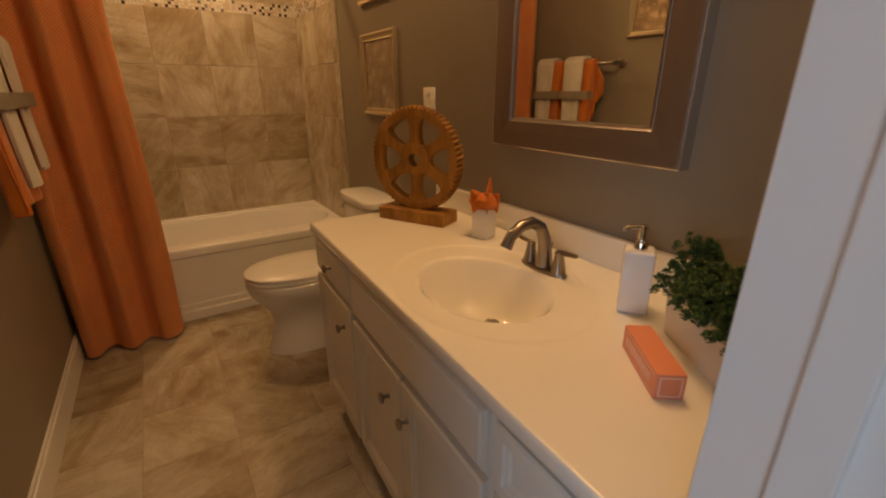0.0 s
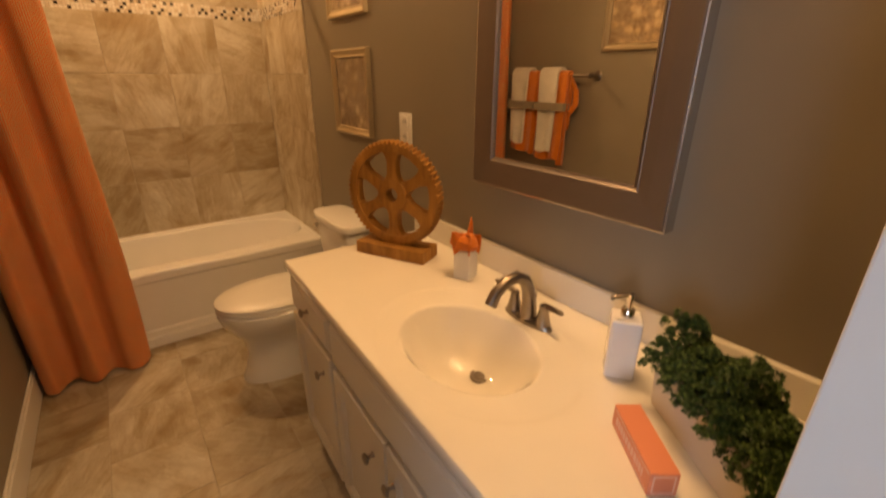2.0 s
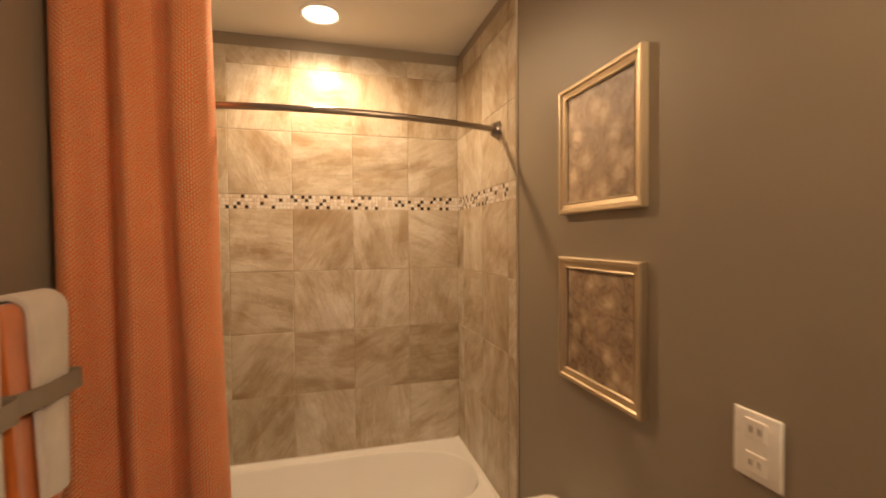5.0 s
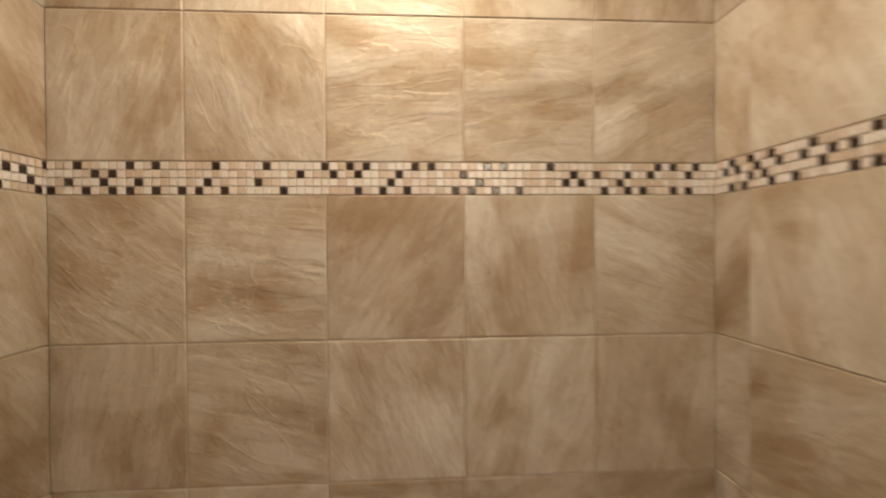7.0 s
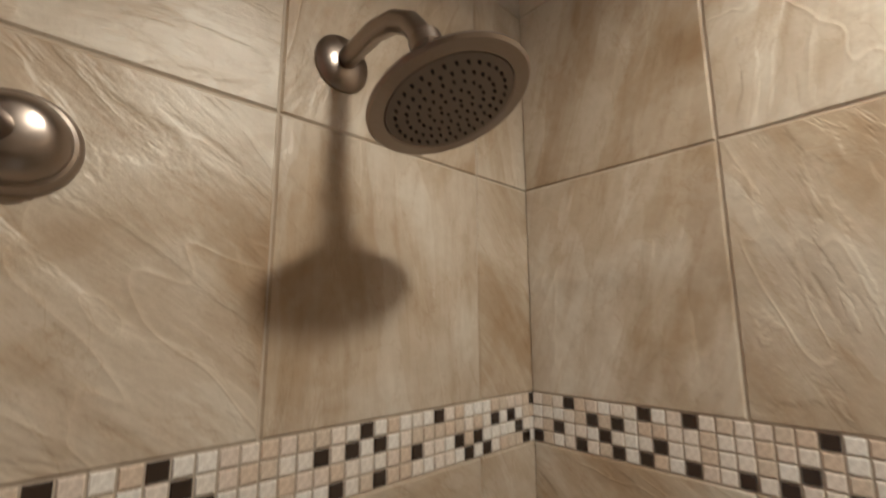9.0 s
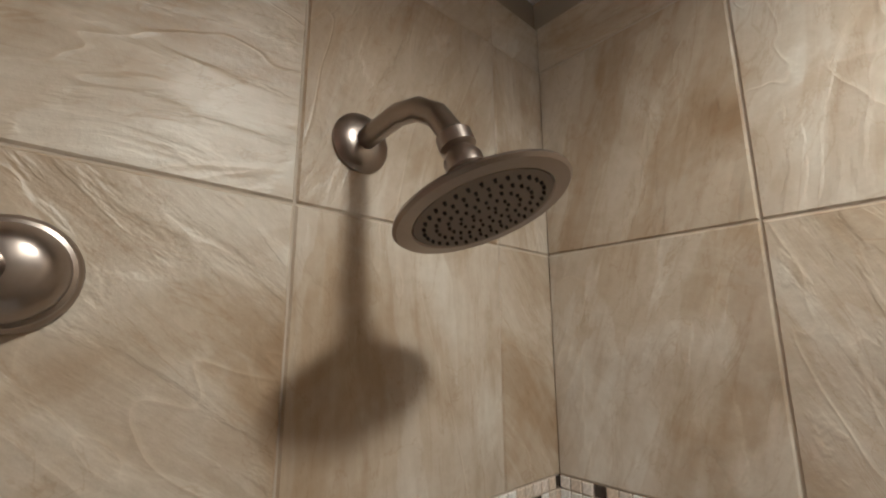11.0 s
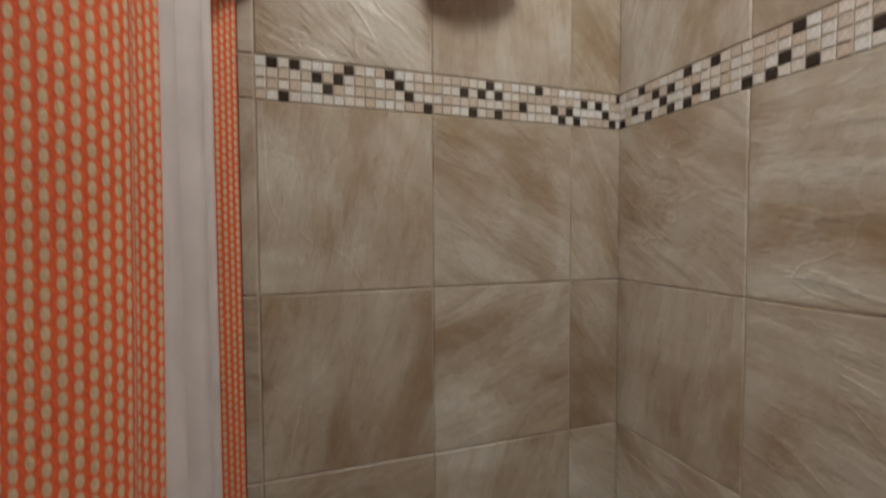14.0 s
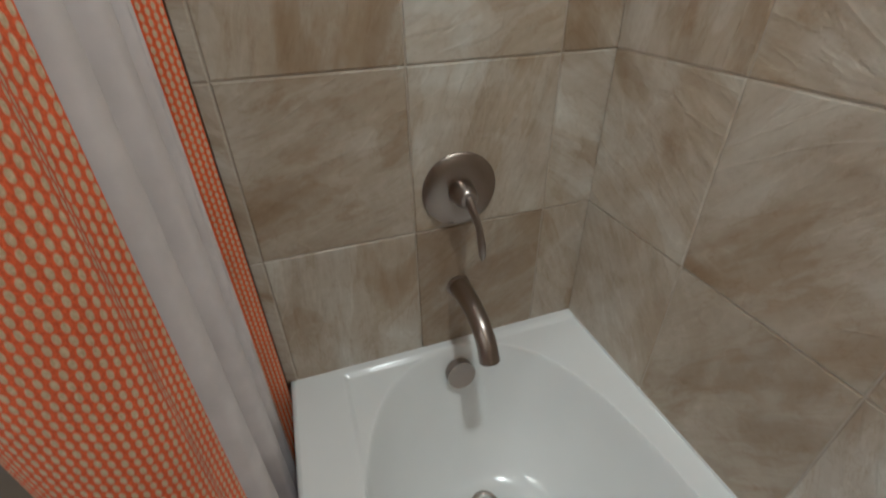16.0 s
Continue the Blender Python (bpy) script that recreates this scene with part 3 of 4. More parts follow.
# recessed lamp and vanity light
can = thing("recessed_light", "round white recessed ceiling light, switched on", "ceiling light")
part("trim_ring", lathe([(0.098, 0.0), (0.098, -0.004), (0.090, -0.008), (0.078, -0.004), (0.078, -0.002)], pose(CAN[0], CAN[1], CEIL), 48), M_TRIM, can, smooth=True)
part("lens", lathe([(0.0775, -0.001), (0.0775, -0.004), (0.05, -0.0055), (0.004, -0.006)], pose(CAN[0], CAN[1], CEIL), 48), M_CAN, can, "glowing frosted lens", smooth=True)
for ob in can.children:
    ob.visible_shadow = False
vb = thing("vanity_light", "four-bulb nickel vanity light above the mirror, lit", "wall light")
part("backplate", box(W - 0.022, W, -2.94, -2.26, 2.225, 2.315, 0.006), M_NICKEL, vb)
for k in range(4):
    y = -2.60 - 0.17 * (k - 1.5)
    part("socket", tube([(W - 0.022, y, 2.27), (W - 0.05, y, 2.27)], 0.022, 20), M_NICKEL, vb, smooth=True)
    bm = bmesh.new()
    bmesh.ops.create_uvsphere(bm, u_segments=24, v_segments=14, radius=0.042)
    bulb = part("bulb", place(bm, pose(1.42, y, 2.27)), M_BULB, vb, "glowing frosted globe bulb", smooth=True)
    bulb.visible_shadow = False

# ---------------- toilet ----------------
TY = -1.345
toilet = thing("toilet", "white porcelain two-piece toilet with closed lid", "toilet")


def oval(cx, a_front, a_back, b, n=48):
    pts = []
    for i in range(n):
        t = 6.28319 * i / n
        c, s_ = math.cos(t), math.sin(t)
        pts.append((cx + (a_back if c > 0 else a_front) * math.copysign(abs(c) ** 0.9, c), TY + b * math.copysign(abs(s_) ** 0.92, s_)))
    return pts


def loft(levels, n=48):
    bm = bmesh.new()
    rings = [[bm.verts.new((x, y, z * 1.06)) for x, y in oval(cx, af, ab, b, n)] for cx, af, ab, b, z in levels]
    for a, b in zip(rings, rings[1:]):
        for i in range(n):
            bm.faces.new((a[i], a[(i + 1) % n], b[(i + 1) % n], b[i]))
    bm.faces.new(rings[0])
    bm.faces.new(rings[-1])
    return bm


part("bowl", loft([(1.08, 0.265, 0.23, 0.118, 0.0), (1.08, 0.265, 0.23, 0.118, 0.012), (1.08, 0.245, 0.23, 0.105, 0.05), (1.08, 0.225, 0.23, 0.098, 0.14), (1.07, 0.225, 0.24, 0.105, 0.21),
                   (1.06, 0.255, 0.24, 0.140, 0.265), (1.05, 0.285, 0.25, 0.172, 0.315), (1.05, 0.296, 0.25, 0.183, 0.352), (1.05, 0.297, 0.25, 0.184, 0.372), (1.05, 0.288, 0.24, 0.176, 0.380)]), M_PORC, toilet, smooth=True)
part("seat", loft([(1.05, 0.290, 0.22, 0.178, 0.382), (1.05, 0.298, 0.225, 0.186, 0.386), (1.05, 0.298, 0.225, 0.186, 0.396), (1.05, 0.290, 0.22, 0.180, 0.400)]), M_PLASTIC, toilet, smooth=True)
part("lid", loft([(1.05, 0.288, 0.22, 0.177, 0.402), (1.05, 0.297, 0.225, 0.185, 0.405), (1.05, 0.297, 0.225, 0.185, 0.413), (1.05, 0.285, 0.215, 0.175, 0.421), (1.05, 0.20, 0.16, 0.11, 0.426), (1.05, 0.02, 0.02, 0.01, 0.428)]), M_PLASTIC, toilet, smooth=True)
part("deck", box(1.22, 1.50, TY - 0.15, TY + 0.15, 0.31, 0.405, 0.025, 3), M_PORC, toilet, smooth=True)
bm = box(1.335, 1.505, TY - 0.195, TY + 0.195, 0.406, 0.715, 0.03, 4)
for v in bm.verts:
    k = (0.715 - v.co.z) / 0.33
    v.co.x += 0.02 * k if v.co.x < 1.42 else 0
    v.co.y = TY + (v.co.y - TY) * (1 - 0.08 * k)
part("tank", bm, M_PORC, toilet, smooth=True)
outline = []
for i in range(60):
    t = 6.28319 * i / 60
    c, s_ = math.cos(t), math.sin(t)
    outline.append((1.412 + 0.100 * math.copysign(abs(c) ** 0.42, c), TY + 0.212 * math.copysign(abs(s_) ** 0.42, s_)))
bm = extruded(outline, 0.716, 0.754, 0.009)
part("tank_lid", bm, M_PORC, toilet, smooth=True)
part("flush_lever", tube([(1.335, TY + 0.165, 0.675), (1.318, TY + 0.165, 0.675), (1.312, TY + 0.15, 0.673), (1.312, TY + 0.10, 0.668)], [0.012, 0.010, 0.007, 0.006], 14), M_CHROME, toilet, "chrome flush lever", smooth=True)
for dy in (-0.07, 0.07):
    part("seat_hinge", box(1.255, 1.285, TY + dy - 0.02, TY + dy + 0.02, 0.404, 0.452, 0.008, 3), M_PLASTIC, toilet, smooth=True)
    part("bolt_cap", lathe([(0.016, 0.0), (0.015, 0.012), (0.008, 0.018)], pose(1.16, TY + dy * 1.9, 0.0), 18), M_PORC, toilet, smooth=True)

# ---------------- vanity ----------------
VX, TOPZ = 0.933, 0.808      # cabinet face, worktop height
TX = 0.912                   # worktop front edge
VY1 = -1.885                 # worktop far end


def shaker(y0, y1, z0, z1, x, rail=0.046):
    """A framed door or drawer face with a stepped recessed panel; its back is at x."""
    bm = bmesh.new()
    steps = [(0.0, 0.0), (0.0, 0.014), (0.004, 0.019), (rail, 0.019), (rail + 0.004, 0.015), (rail + 0.010, 0.013), (rail + 0.014, 0.008)]
    rings = []
    for inset, h in steps:
        inset = min(inset, (y1 - y0) / 2 - 0.01, (z1 - z0) / 2 - 0.01)
        rings.append([bm.verts.new((x - h, a, b)) for a, b in ((y0 + inset, z0 + inset), (y1 - inset, z0 + inset), (y1 - inset, z1 - inset), (y0 + inset, z1 - inset))])
    for a, b in zip(rings, rings[1:]):
        for i in range(4):
            bm.faces.new((a[i], a[(i + 1) % 4], b[(i + 1) % 4], b[i]))
    bm.faces.new(rings[0])
    bm.faces.new(rings[-1])
    return bm


def slab(y0, y1, z0, z1, x):
    bm = bmesh.new()
    steps = [(0.0, 0.0), (0.0, 0.010), (0.003, 0.014), (0.010, 0.015), (0.014, 0.019)]
    rings = [[bm.verts.new((x - h, a, b)) for a, b in ((y0 + q, z0 + q), (y1 - q, z0 + q), (y1 - q, z1 - q), (y0 + q, z1 - q))] for q, h in steps]
    for a, b in zip(rings, rings[1:]):
        for i in range(4):
            bm.faces.new((a[i], a[(i + 1) % 4], b[(i + 1) % 4], b[i]))
    bm.faces.new(rings[0])
    bm.faces.new(rings[-1])
    return bm


def knob(y, z, x, parent):
    m = Matrix.Translation((x, y, z)) @ Matrix.Rotation(radians(-90), 4, "Y")
    part("knob", lathe([(0.009, 0.0), (0.007, 0.003), (0.005, 0.010), (0.006, 0.016), (0.014, 0.020), (0.0155, 0.024), (0.013, 0.028), (0.004, 0.030)], m, 24), M_NICKEL, parent, "brushed nickel knob", smooth=True)


def cabinet(y0, y1, label):
    c = thing("vanity_cabinet", label, "cabinet", "vanity cabinets")
    bm = box(VX, W - 0.002, y0 + 0.001, y1 - 0.001, 0.105, 0.625, 0.0015, 1)
    box(VX, VX + 0.02, y0 + 0.001, y1 - 0.001, 0.6255, 0.770, 0.0015, 1, bm)
    for q in (y0 + 0.001, y1 - 0.016):
        box(VX + 0.0205, W - 0.002, q, q + 0.015, 0.6255, 0.770, 0, 1, bm)
    part("body", bm, M_CAB, c)
    part("toe_kick", box(VX + 0.065, VX + 0.08, y0 + 0.001, y1 - 0.001, 0.0, 0.105), M_CAB, c)
    return c


c1 = cabinet(-2.295, -1.905, "white painted vanity cabinet with drawer and door")
d = part("drawer_front", slab(-2.286, -1.918, 0.640, 0.762, VX), M_CAB, c1)
knob(-2.108, 0.705, VX - 0.019, d)
d = part("door", shaker(-2.286, -1.918, 0.115, 0.618, VX), M_CAB, c1)
knob(-2.215, 0.530, VX - 0.019, d)
c2 = cabinet(-3.014, -2.296, "white painted vanity sink cabinet with double doors")
part("false_front", slab(-3.000, -2.306, 0.622, 0.762, VX), M_CAB, c2)
d = part("door", shaker(-2.648, -2.306, 0.115, 0.600, VX), M_CAB, c2)
knob(-2.578, 0.505, VX - 0.019, d)
d = part("door", shaker(-3.000, -2.656, 0.115, 0.600, VX), M_CAB, c2)
knob(-2.690, 0.505, VX - 0.019, d)
for z in (0.20, 0.52):
    part("hinge", box(VX - 0.012, VX - 0.0005, -2.3055, -2.2995, z - 0.022, z + 0.022, 0.001, 1), M_NICKEL, c2)
c3 = cabinet(YF + 0.003, -3.015, "white painted vanity end cabinet with drawers")
for k, (za, zb) in enumerate(((0.622, 0.762), (0.375, 0.600), (0.115, 0.353))):
    d = part("drawer_front", shaker(YF + 0.012, -3.030, za, zb, VX, 0.024), M_CAB, c3)
    knob(-3.185, (za + zb) / 2 - 0.03, VX - 0.008, d)

SINK = (1.150, -2.668)


def sink(x, y):
    u, v = (x - SINK[0]) / 0.152, (y - SINK[1]) / 0.200
    d = math.hypot(u, v)
    u2, v2 = (x - 1.165) / 0.235, (y - SINK[1]) / 0.305
    dish = math.hypot(u2, v2)
    z = 0.0
    if dish < 1:
        z -= 0.0025 * min(1.0, (1 - dish) / 0.05)
    if d < 1.03:
        z -= 0.138 * (1 - (d / 1.03) ** 3.0) ** 1.3
    return z


top = thing("worktop", "white cultured marble vanity top with moulded oval sink", "worktop")
X0, X1, Y0, Y1 = TX + 0.008, W - 0.002, YF + 0.002, VY1 - 0.008
part("surface", sheet(lambda i, j: Vector((X0 + i * (X1 - X0), Y0 + j * (Y1 - Y0), TOPZ + sink(X0 + i * (X1 - X0), Y0 + j * (Y1 - Y0)))), 110, 260), M_TOP, top, smooth=True)
bm = bmesh.new()
edge = [(0.0, 0.0), (-0.004, -0.001), (-0.007, -0.005), (-0.008, -0.010), (-0.008, -0.028), (-0.004, -0.034), (0.02, -0.036)]
rows = []
for a, h in edge:
    rows.append([bm.verts.new(p) for p in ((X0 + a, Y0, TOPZ + h), (X0 + a, Y1 - a, TOPZ + h), (X1, Y1 - a, TOPZ + h))])
for a, b in zip(rows, rows[1:]):
    for i in range(2):
        bm.faces.new((a[i], a[i + 1], b[i + 1], b[i]))
part("front_edge", bm, M_TOP, top, smooth=True)
part("backsplash", box(W - 0.022, W - 0.001, YF + 0.002, VY1 - 0.002, TOPZ - 0.002, TOPZ + 0.088, 0.004, 3), M_TOP, top, smooth=True)
DRAIN = (1.205, -2.660)
dz = TOPZ + sink(*DRAIN)
sd = part("drain", lathe([(0.028, -0.006), (0.028, 0.000), (0.025, 0.002), (0.020, 0.000)], pose(DRAIN[0], DRAIN[1], dz)), M_NICKEL, top, "nickel sink drain", smooth=True)
part("stopper", lathe([(0.016, -0.001), (0.016, 0.002), (0.011, 0.0035), (0.002, 0.004)], pose(DRAIN[0], DRAIN[1], dz)), M_NICKEL, sd, smooth=True)

# the vanity stands a little out of square with its wall
for unit in (c1, c2, c3, top):
    for ob in unit.children_recursive:
        for v in ob.data.vertices:
            v.co.x += 0.045 * (v.co.y + 2.60) * max(0.0, (W - v.co.x)) / 0.6

# faucet
fx, fy, fz = 1.352, -2.680, TOPZ - 0.004
faucet = thing("faucet", "brushed nickel two-handle sink faucet with arched spout", "faucet")
part("base_plate", lathe([(1.0, 0.0), (1.0, 0.006), (0.92, 0.012), (0.5, 0.014)], pose(fx, fy, fz), 40, None, 0.029, 0.082), M_NICKEL, faucet, smooth=True)
part("spout", tube([(fx, fy, fz + 0.01), (fx, fy, fz + 0.05), (fx - 0.006, fy, fz + 0.09), (fx - 0.024, fy, fz + 0.126), (fx - 0.056, fy, fz + 0.144), (fx - 0.094, fy, fz + 0.140), (fx - 0.126, fy, fz + 0.118), (fx - 0.142, fy, fz + 0.090)],
                    [0.025, 0.020, 0.0175, 0.016, 0.0155, 0.015, 0.015, 0.0155], 24), M_NICKEL, faucet, smooth=True)
for q in (-1, 1):
    h = part("handle", lathe([(0.021, 0.008), (0.019, 0.02), (0.012, 0.055), (0.013, 0.064), (0.008, 0.070)], pose(fx, fy + q * 0.052, fz), 24), M_NICKEL, faucet, smooth=True)
    part("lever", tube([(fx + 0.004, fy + q * 0.048, fz + 0.064), (fx - 0.004, fy + q * 0.075, fz + 0.070), (fx - 0.010, fy + q * 0.115, fz + 0.076), (fx - 0.012, fy + q * 0.122, fz + 0.077)], [0.008, 0.0075, 0.0065, 0.002], 14, None, 0.6), M_NICKEL, h, smooth=True)
part("lift_rod", tube([(fx + 0.024, fy, fz + 0.006), (fx + 0.024, fy, fz + 0.075)], 0.003, 10), M_NICKEL, faucet)

# carved wheel on its base
wm = Matrix.Translation((1.304, -2.068, TOPZ)) @ Matrix.Rotation(math.atan2(-0.251, 0.127), 4, "Z")
wheel = thing("wooden_wheel", "carved brown wooden gear wheel on a block base", "wheel ornament", m=wm)
bm = box(-0.142, 0.142, -0.054, 0.054, 0.0, 0.046, 0.003)
part("base", bm, M_WOOD, wheel)
RW, T2 = 0.188, 0.021
bm = bmesh.new()
teeth = 64
rim = []
n = teeth * 4
for layer in (-T2, -T2 * 0.55, T2 * 0.55, T2):
    ring = []
    for i in range(n):
        a = 6.28319 * i / n
        r = RW - (0.009 if i % 4 in (2, 3) else 0.0) - (0.003 if abs(layer) > T2 * 0.9 else 0)
        ring.append(bm.verts.new((r * math.cos(a + layer * 0.9), layer, r * math.sin(a + layer * 0.9))))
    rim.append(ring)
inner = [[bm.verts.new((0.150 * math.cos(6.28319 * i / n), y, 0.150 * math.sin(6.28319 * i / n))) for i in range(n)] for y in (T2, -T2)]
chain = rim + inner
for a, b in zip(chain, chain[1:] + chain[:1]):
    for i in range(n):
        bm.faces.new((a[i], a[(i + 1) % n], b[(i + 1) % n], b[i]))
RIMC = Matrix.Translation((0, 0, 0.046 + 0.180))
part("toothed_rim", place(bm, RIMC), M_WOOD, wheel, smooth=True)
bm = bmesh.new()
hub = [(0.024, -0.0195), (0.056, -0.0195), (0.060, -0.016), (0.060, 0.016), (0.056, 0.0195), (0.024, 0.0195)]
rings = [[bm.verts.new((r * math.cos(6.28319 * i / 40), h, r * math.sin(6.28319 * i / 40))) for i in range(40)] for r, h in hub]
for a, b in zip(rings, rings[1:] + rings[:1]):
    for i in range(40):
        bm.faces.new((a[i], a[(i + 1) % 40], b[(i + 1) % 40], b[i]))
part("hub", place(bm, RIMC), M_WOOD, wheel, smooth=True)
for k in range(6):
    bm = bmesh.new()
    sec = [(0.048, 0.028, 0.017), (0.075, 0.019, 0.016), (0.115, 0.019, 0.016), (0.135, 0.026, 0.016), (0.153, 0.042, 0.017)]
    rr = [[bm.verts.new((r, sy * t, sz * w)) for sy, sz in ((-1, -1), (1, -1), (1, 1), (-1, 1))] for r, w, t in sec]
    for a, b in zip(rr, rr[1:]):
        for i in range(4):
            bm.faces.new((a[i], a[(i + 1) % 4], b[(i + 1) % 4], b[i]))
    bm.faces.new(rr[0])
    bm.faces.new(rr[-1])
    bmesh.ops.bevel(bm, geom=[e for e in bm.edges if e.calc_length() > 0.02 and abs(e.verts[0].co.x - e.verts[1].co.x) > 0.01], offset=0.003, segments=2, affect="EDGES")
    part("spoke", place(bm, RIMC @ Matrix.Rotation(radians(30 + 60 * k), 4, "Y")), M_WOOD, wheel)

# tumbler with folded cloth
cm = pose(1.383, -2.372, TOPZ, 0, 0, 20)
cup = thing("tumbler", "square white ceramic tumbler on the vanity top", "tumbler", m=cm)
bm = box(-0.029, 0.029, -0.029, 0.029, 0.0, 0.098, 0.003, 3)
part("body", bm, M_CERAMIC, cup, smooth=True)
nap = thing("folded_cloth", "orange cloth folded to a point in the tumbler", "wash cloth", m=cm @ pose(0, 0, 0.0985))
bm = lathe([(0.024, -0.002), (0.034, 0.004), (0.044, 0.018), (0.042, 0.034), (0.026, 0.046), (0.004, 0.048)], Matrix(), 28)
for v in bm.verts:
    a = math.atan2(v.co.y, v.co.x)
    f = 1 + 0.13 * math.sin(3 * a + v.co.z * 70) + 0.06 * math.sin(7 * a)
    v.co.x *= f
    v.co.y *= f
part("knot", bm, M_NAPKIN, nap, smooth=True)
for ang, lean, hgt in ((10, 20, 0.088), (160, 36, 0.070), (230, 30, 0.058), (300, 40, 0.052)):
    bm = sheet(lambda i, j: Vector(((i - 0.5) * 0.078 * (1 - j) ** 0.7, 0.010 * math.sin(3.1 * i) * (1 - 0.5 * j) - 0.004, 0.008 + j * hgt)), 10, 12)
    part("cloth_point", place(thicken(bm, 0.004), pose(0, 0, 0, 0, 0, ang) @ pose(0.008, 0, 0.004, 0, lean, 0)), M_NAPKIN, nap, smooth=True)

# soap dispenser
sm = pose(1.345, -2.957, TOPZ, 0, 0, 35)
soap = thing("soap_dispenser", "square white ceramic soap dispenser with chrome pump", "soap dispenser", m=sm)
part("bottle", box(-0.031, 0.031, -0.031, 0.031, 0.0, 0.142, 0.006, 4), M_CERAMIC, soap, smooth=True)
part("collar", lathe([(0.014, 0.141), (0.014, 0.158), (0.011, 0.162)], Matrix(), 24), M_CHROME, soap, smooth=True)
part("pump_stem", lathe([(0.0075, 0.160), (0.0075, 0.184), (0.010, 0.186), (0.010, 0.194), (0.006, 0.196)], Matrix(), 20), M_CHROME, soap, smooth=True)
part("nozzle", place(tube([(0, 0, 0.190), (-0.02, 0, 0.192), (-0.040, 0, 0.190), (-0.044, 0, 0.185)], [0.006, 0.0055, 0.005, 0.0045], 12), pose(0, 0, 0, 0, 0, -60)), M_CHROME, soap, smooth=True)

# coral box
ang = math.degrees(math.atan2(-0.125, -0.095))
bxm = pose(1.168, -3.118, TOPZ, 0, 0, ang)
sbox = thing("soap_box", "long coral printed cardboard soap box", "soap box", m=bxm)
part("carton", box(-0.077, 0.077, -0.0235, 0.0235, 0.0, 0.046, 0.0015), M_CORAL, sbox)
bm = bmesh.new()
q = 0.0778
for a, b, c, d2 in ((-0.018, 0.018, 0.005, 0.0075), (-0.018, 0.018, 0.0385, 0.041), (-0.018, -0.0155, 0.0075, 0.0385), (0.0155, 0.018, 0.0075, 0.0385)):
    box(0.0768, q, a, b, c, d2, bm=bm)
part("end_border", bm, M_PINK, sbox, "pale pink printed border")
bm = bmesh.new()
random.seed(5)
for sy in (-1, 1):
    x = -0.060
    while x < 0.058:
        w = random.choice((0.004, 0.006, 0.008))
        box(x, x + w, sy * 0.0232, sy * 0.0241, 0.015, 0.031, bm=bm)
        x += w + 0.004
    for z in (0.006, 0.039):
        box(-0.071, 0.071, sy * 0.0232, sy * 0.0239, z, z + 0.0015, bm=bm)
part("print", bm, M_PINK, sbox, "pale unreadable lettering bars")

# planter with greenery
a0, a1 = Vector((1.312, -3.045, 0)), Vector((1.147, -3.296, 0))
axis = (a1 - a0).normalized()
side = Vector((-axis.y, axis.x, 0))
side = side if side.x > 0 else -side
mid = (a0 + a1) / 2 + side * 0.045
pm = Matrix.Translation((mid.x, mid.y, TOPZ)) @ Matrix.Rotation(math.atan2(axis.y, axis.x), 4, "Z")
L2 = (a1 - a0).length / 2
planter = thing("planter", "whitewashed rectangular planter filled with green succulents", "planter", m=pm)
bm = box(-L2, L2, -0.045, 0.045, 0.0, 0.105, 0.004, 2)
for v in bm.verts:
    k = 0.93 + 0.07 * v.co.z / 0.105
    v.co.x *= k
    v.co.y *= k
part("trough", bm, M_SAND, planter, smooth=True)
part("moss", box(-L2 + 0.008, L2 - 0.008, -0.038, 0.038, 0.1055, 0.112, 0.003), M_SOIL, planter)
random.seed(11)


def rosette(bm, c, r, tilt):
    """A tight head of short fleshy leaves."""
    m = Matrix.Translation(c) @ Euler((random.uniform(-tilt, tilt), random.uniform(-tilt, tilt), random.uniform(0, 6.3))).to_matrix().to_4x4()
    for k in range(17):
        a = k * 2.4
        q = (k + 1.0) / 17
        out, lift = r * (0.25 + 0.75 * q), r * (0.85 - 0.75 * q)
        d = Vector((math.cos(a), math.sin(a), 0))
        w = Vector((-d.y, d.x, 0)) * r * (0.16 + 0.08 * q)
        base = d * out * 0.25 + UP * lift * 0.3
        tip = d * out + UP * (lift + 0.12 * r)
        midp = (base + tip) / 2
        th = UP * r * 0.1
        vs = [bm.verts.new(m @ p) for p in (base, midp + w, tip, midp - w, midp + th, midp - th)]
        for f in ((0, 1, 4), (1, 2, 4), (2, 3, 4), (3, 0, 4), (1, 0, 5), (2, 1, 5), (3, 2, 5), (0, 3, 5)):
            bm.faces.new([vs[i] for i in f])


bm = bmesh.new()
for k in range(1000):
    u = random.uniform(-1.02, 1.02)
    t = random.uniform(-1.0, 1.0)
    top_h = 0.070 + 0.022 * math.sin(5 * u + 1) + 0.014 * math.sin(11 * u)
    z = 0.106 + max(0.0, (1 - t * t)) ** 0.5 * top_h * random.uniform(0.35, 1.05) - 0.030 * abs(t) ** 3
    rosette(bm, Vector((u * (L2 + 0.006), t * 0.064, z)), random.uniform(0.010, 0.0155), 0.7)
tagged(part("greenery", bm, M_LEAF, planter, "dense dark green succulent heads"), kind="stuff")

# ---------------- mirror, pictures, plates ----------------
MY0, MY1, MZ0, MZ1, FW = -2.932, -2.288, 1.102, 2.045, 0.083
mirror = thing("wall_mirror", "large wall mirror in a broad pewter frame", "mirror")
xw = W - 0.001
prof = [(0.0, 0.0), (0.0, 0.040), (0.003, 0.043), (FW * 0.55, 0.0415), (FW - 0.010, 0.039), (FW - 0.007, 0.040), (FW, 0.032), (FW, 0.0)]


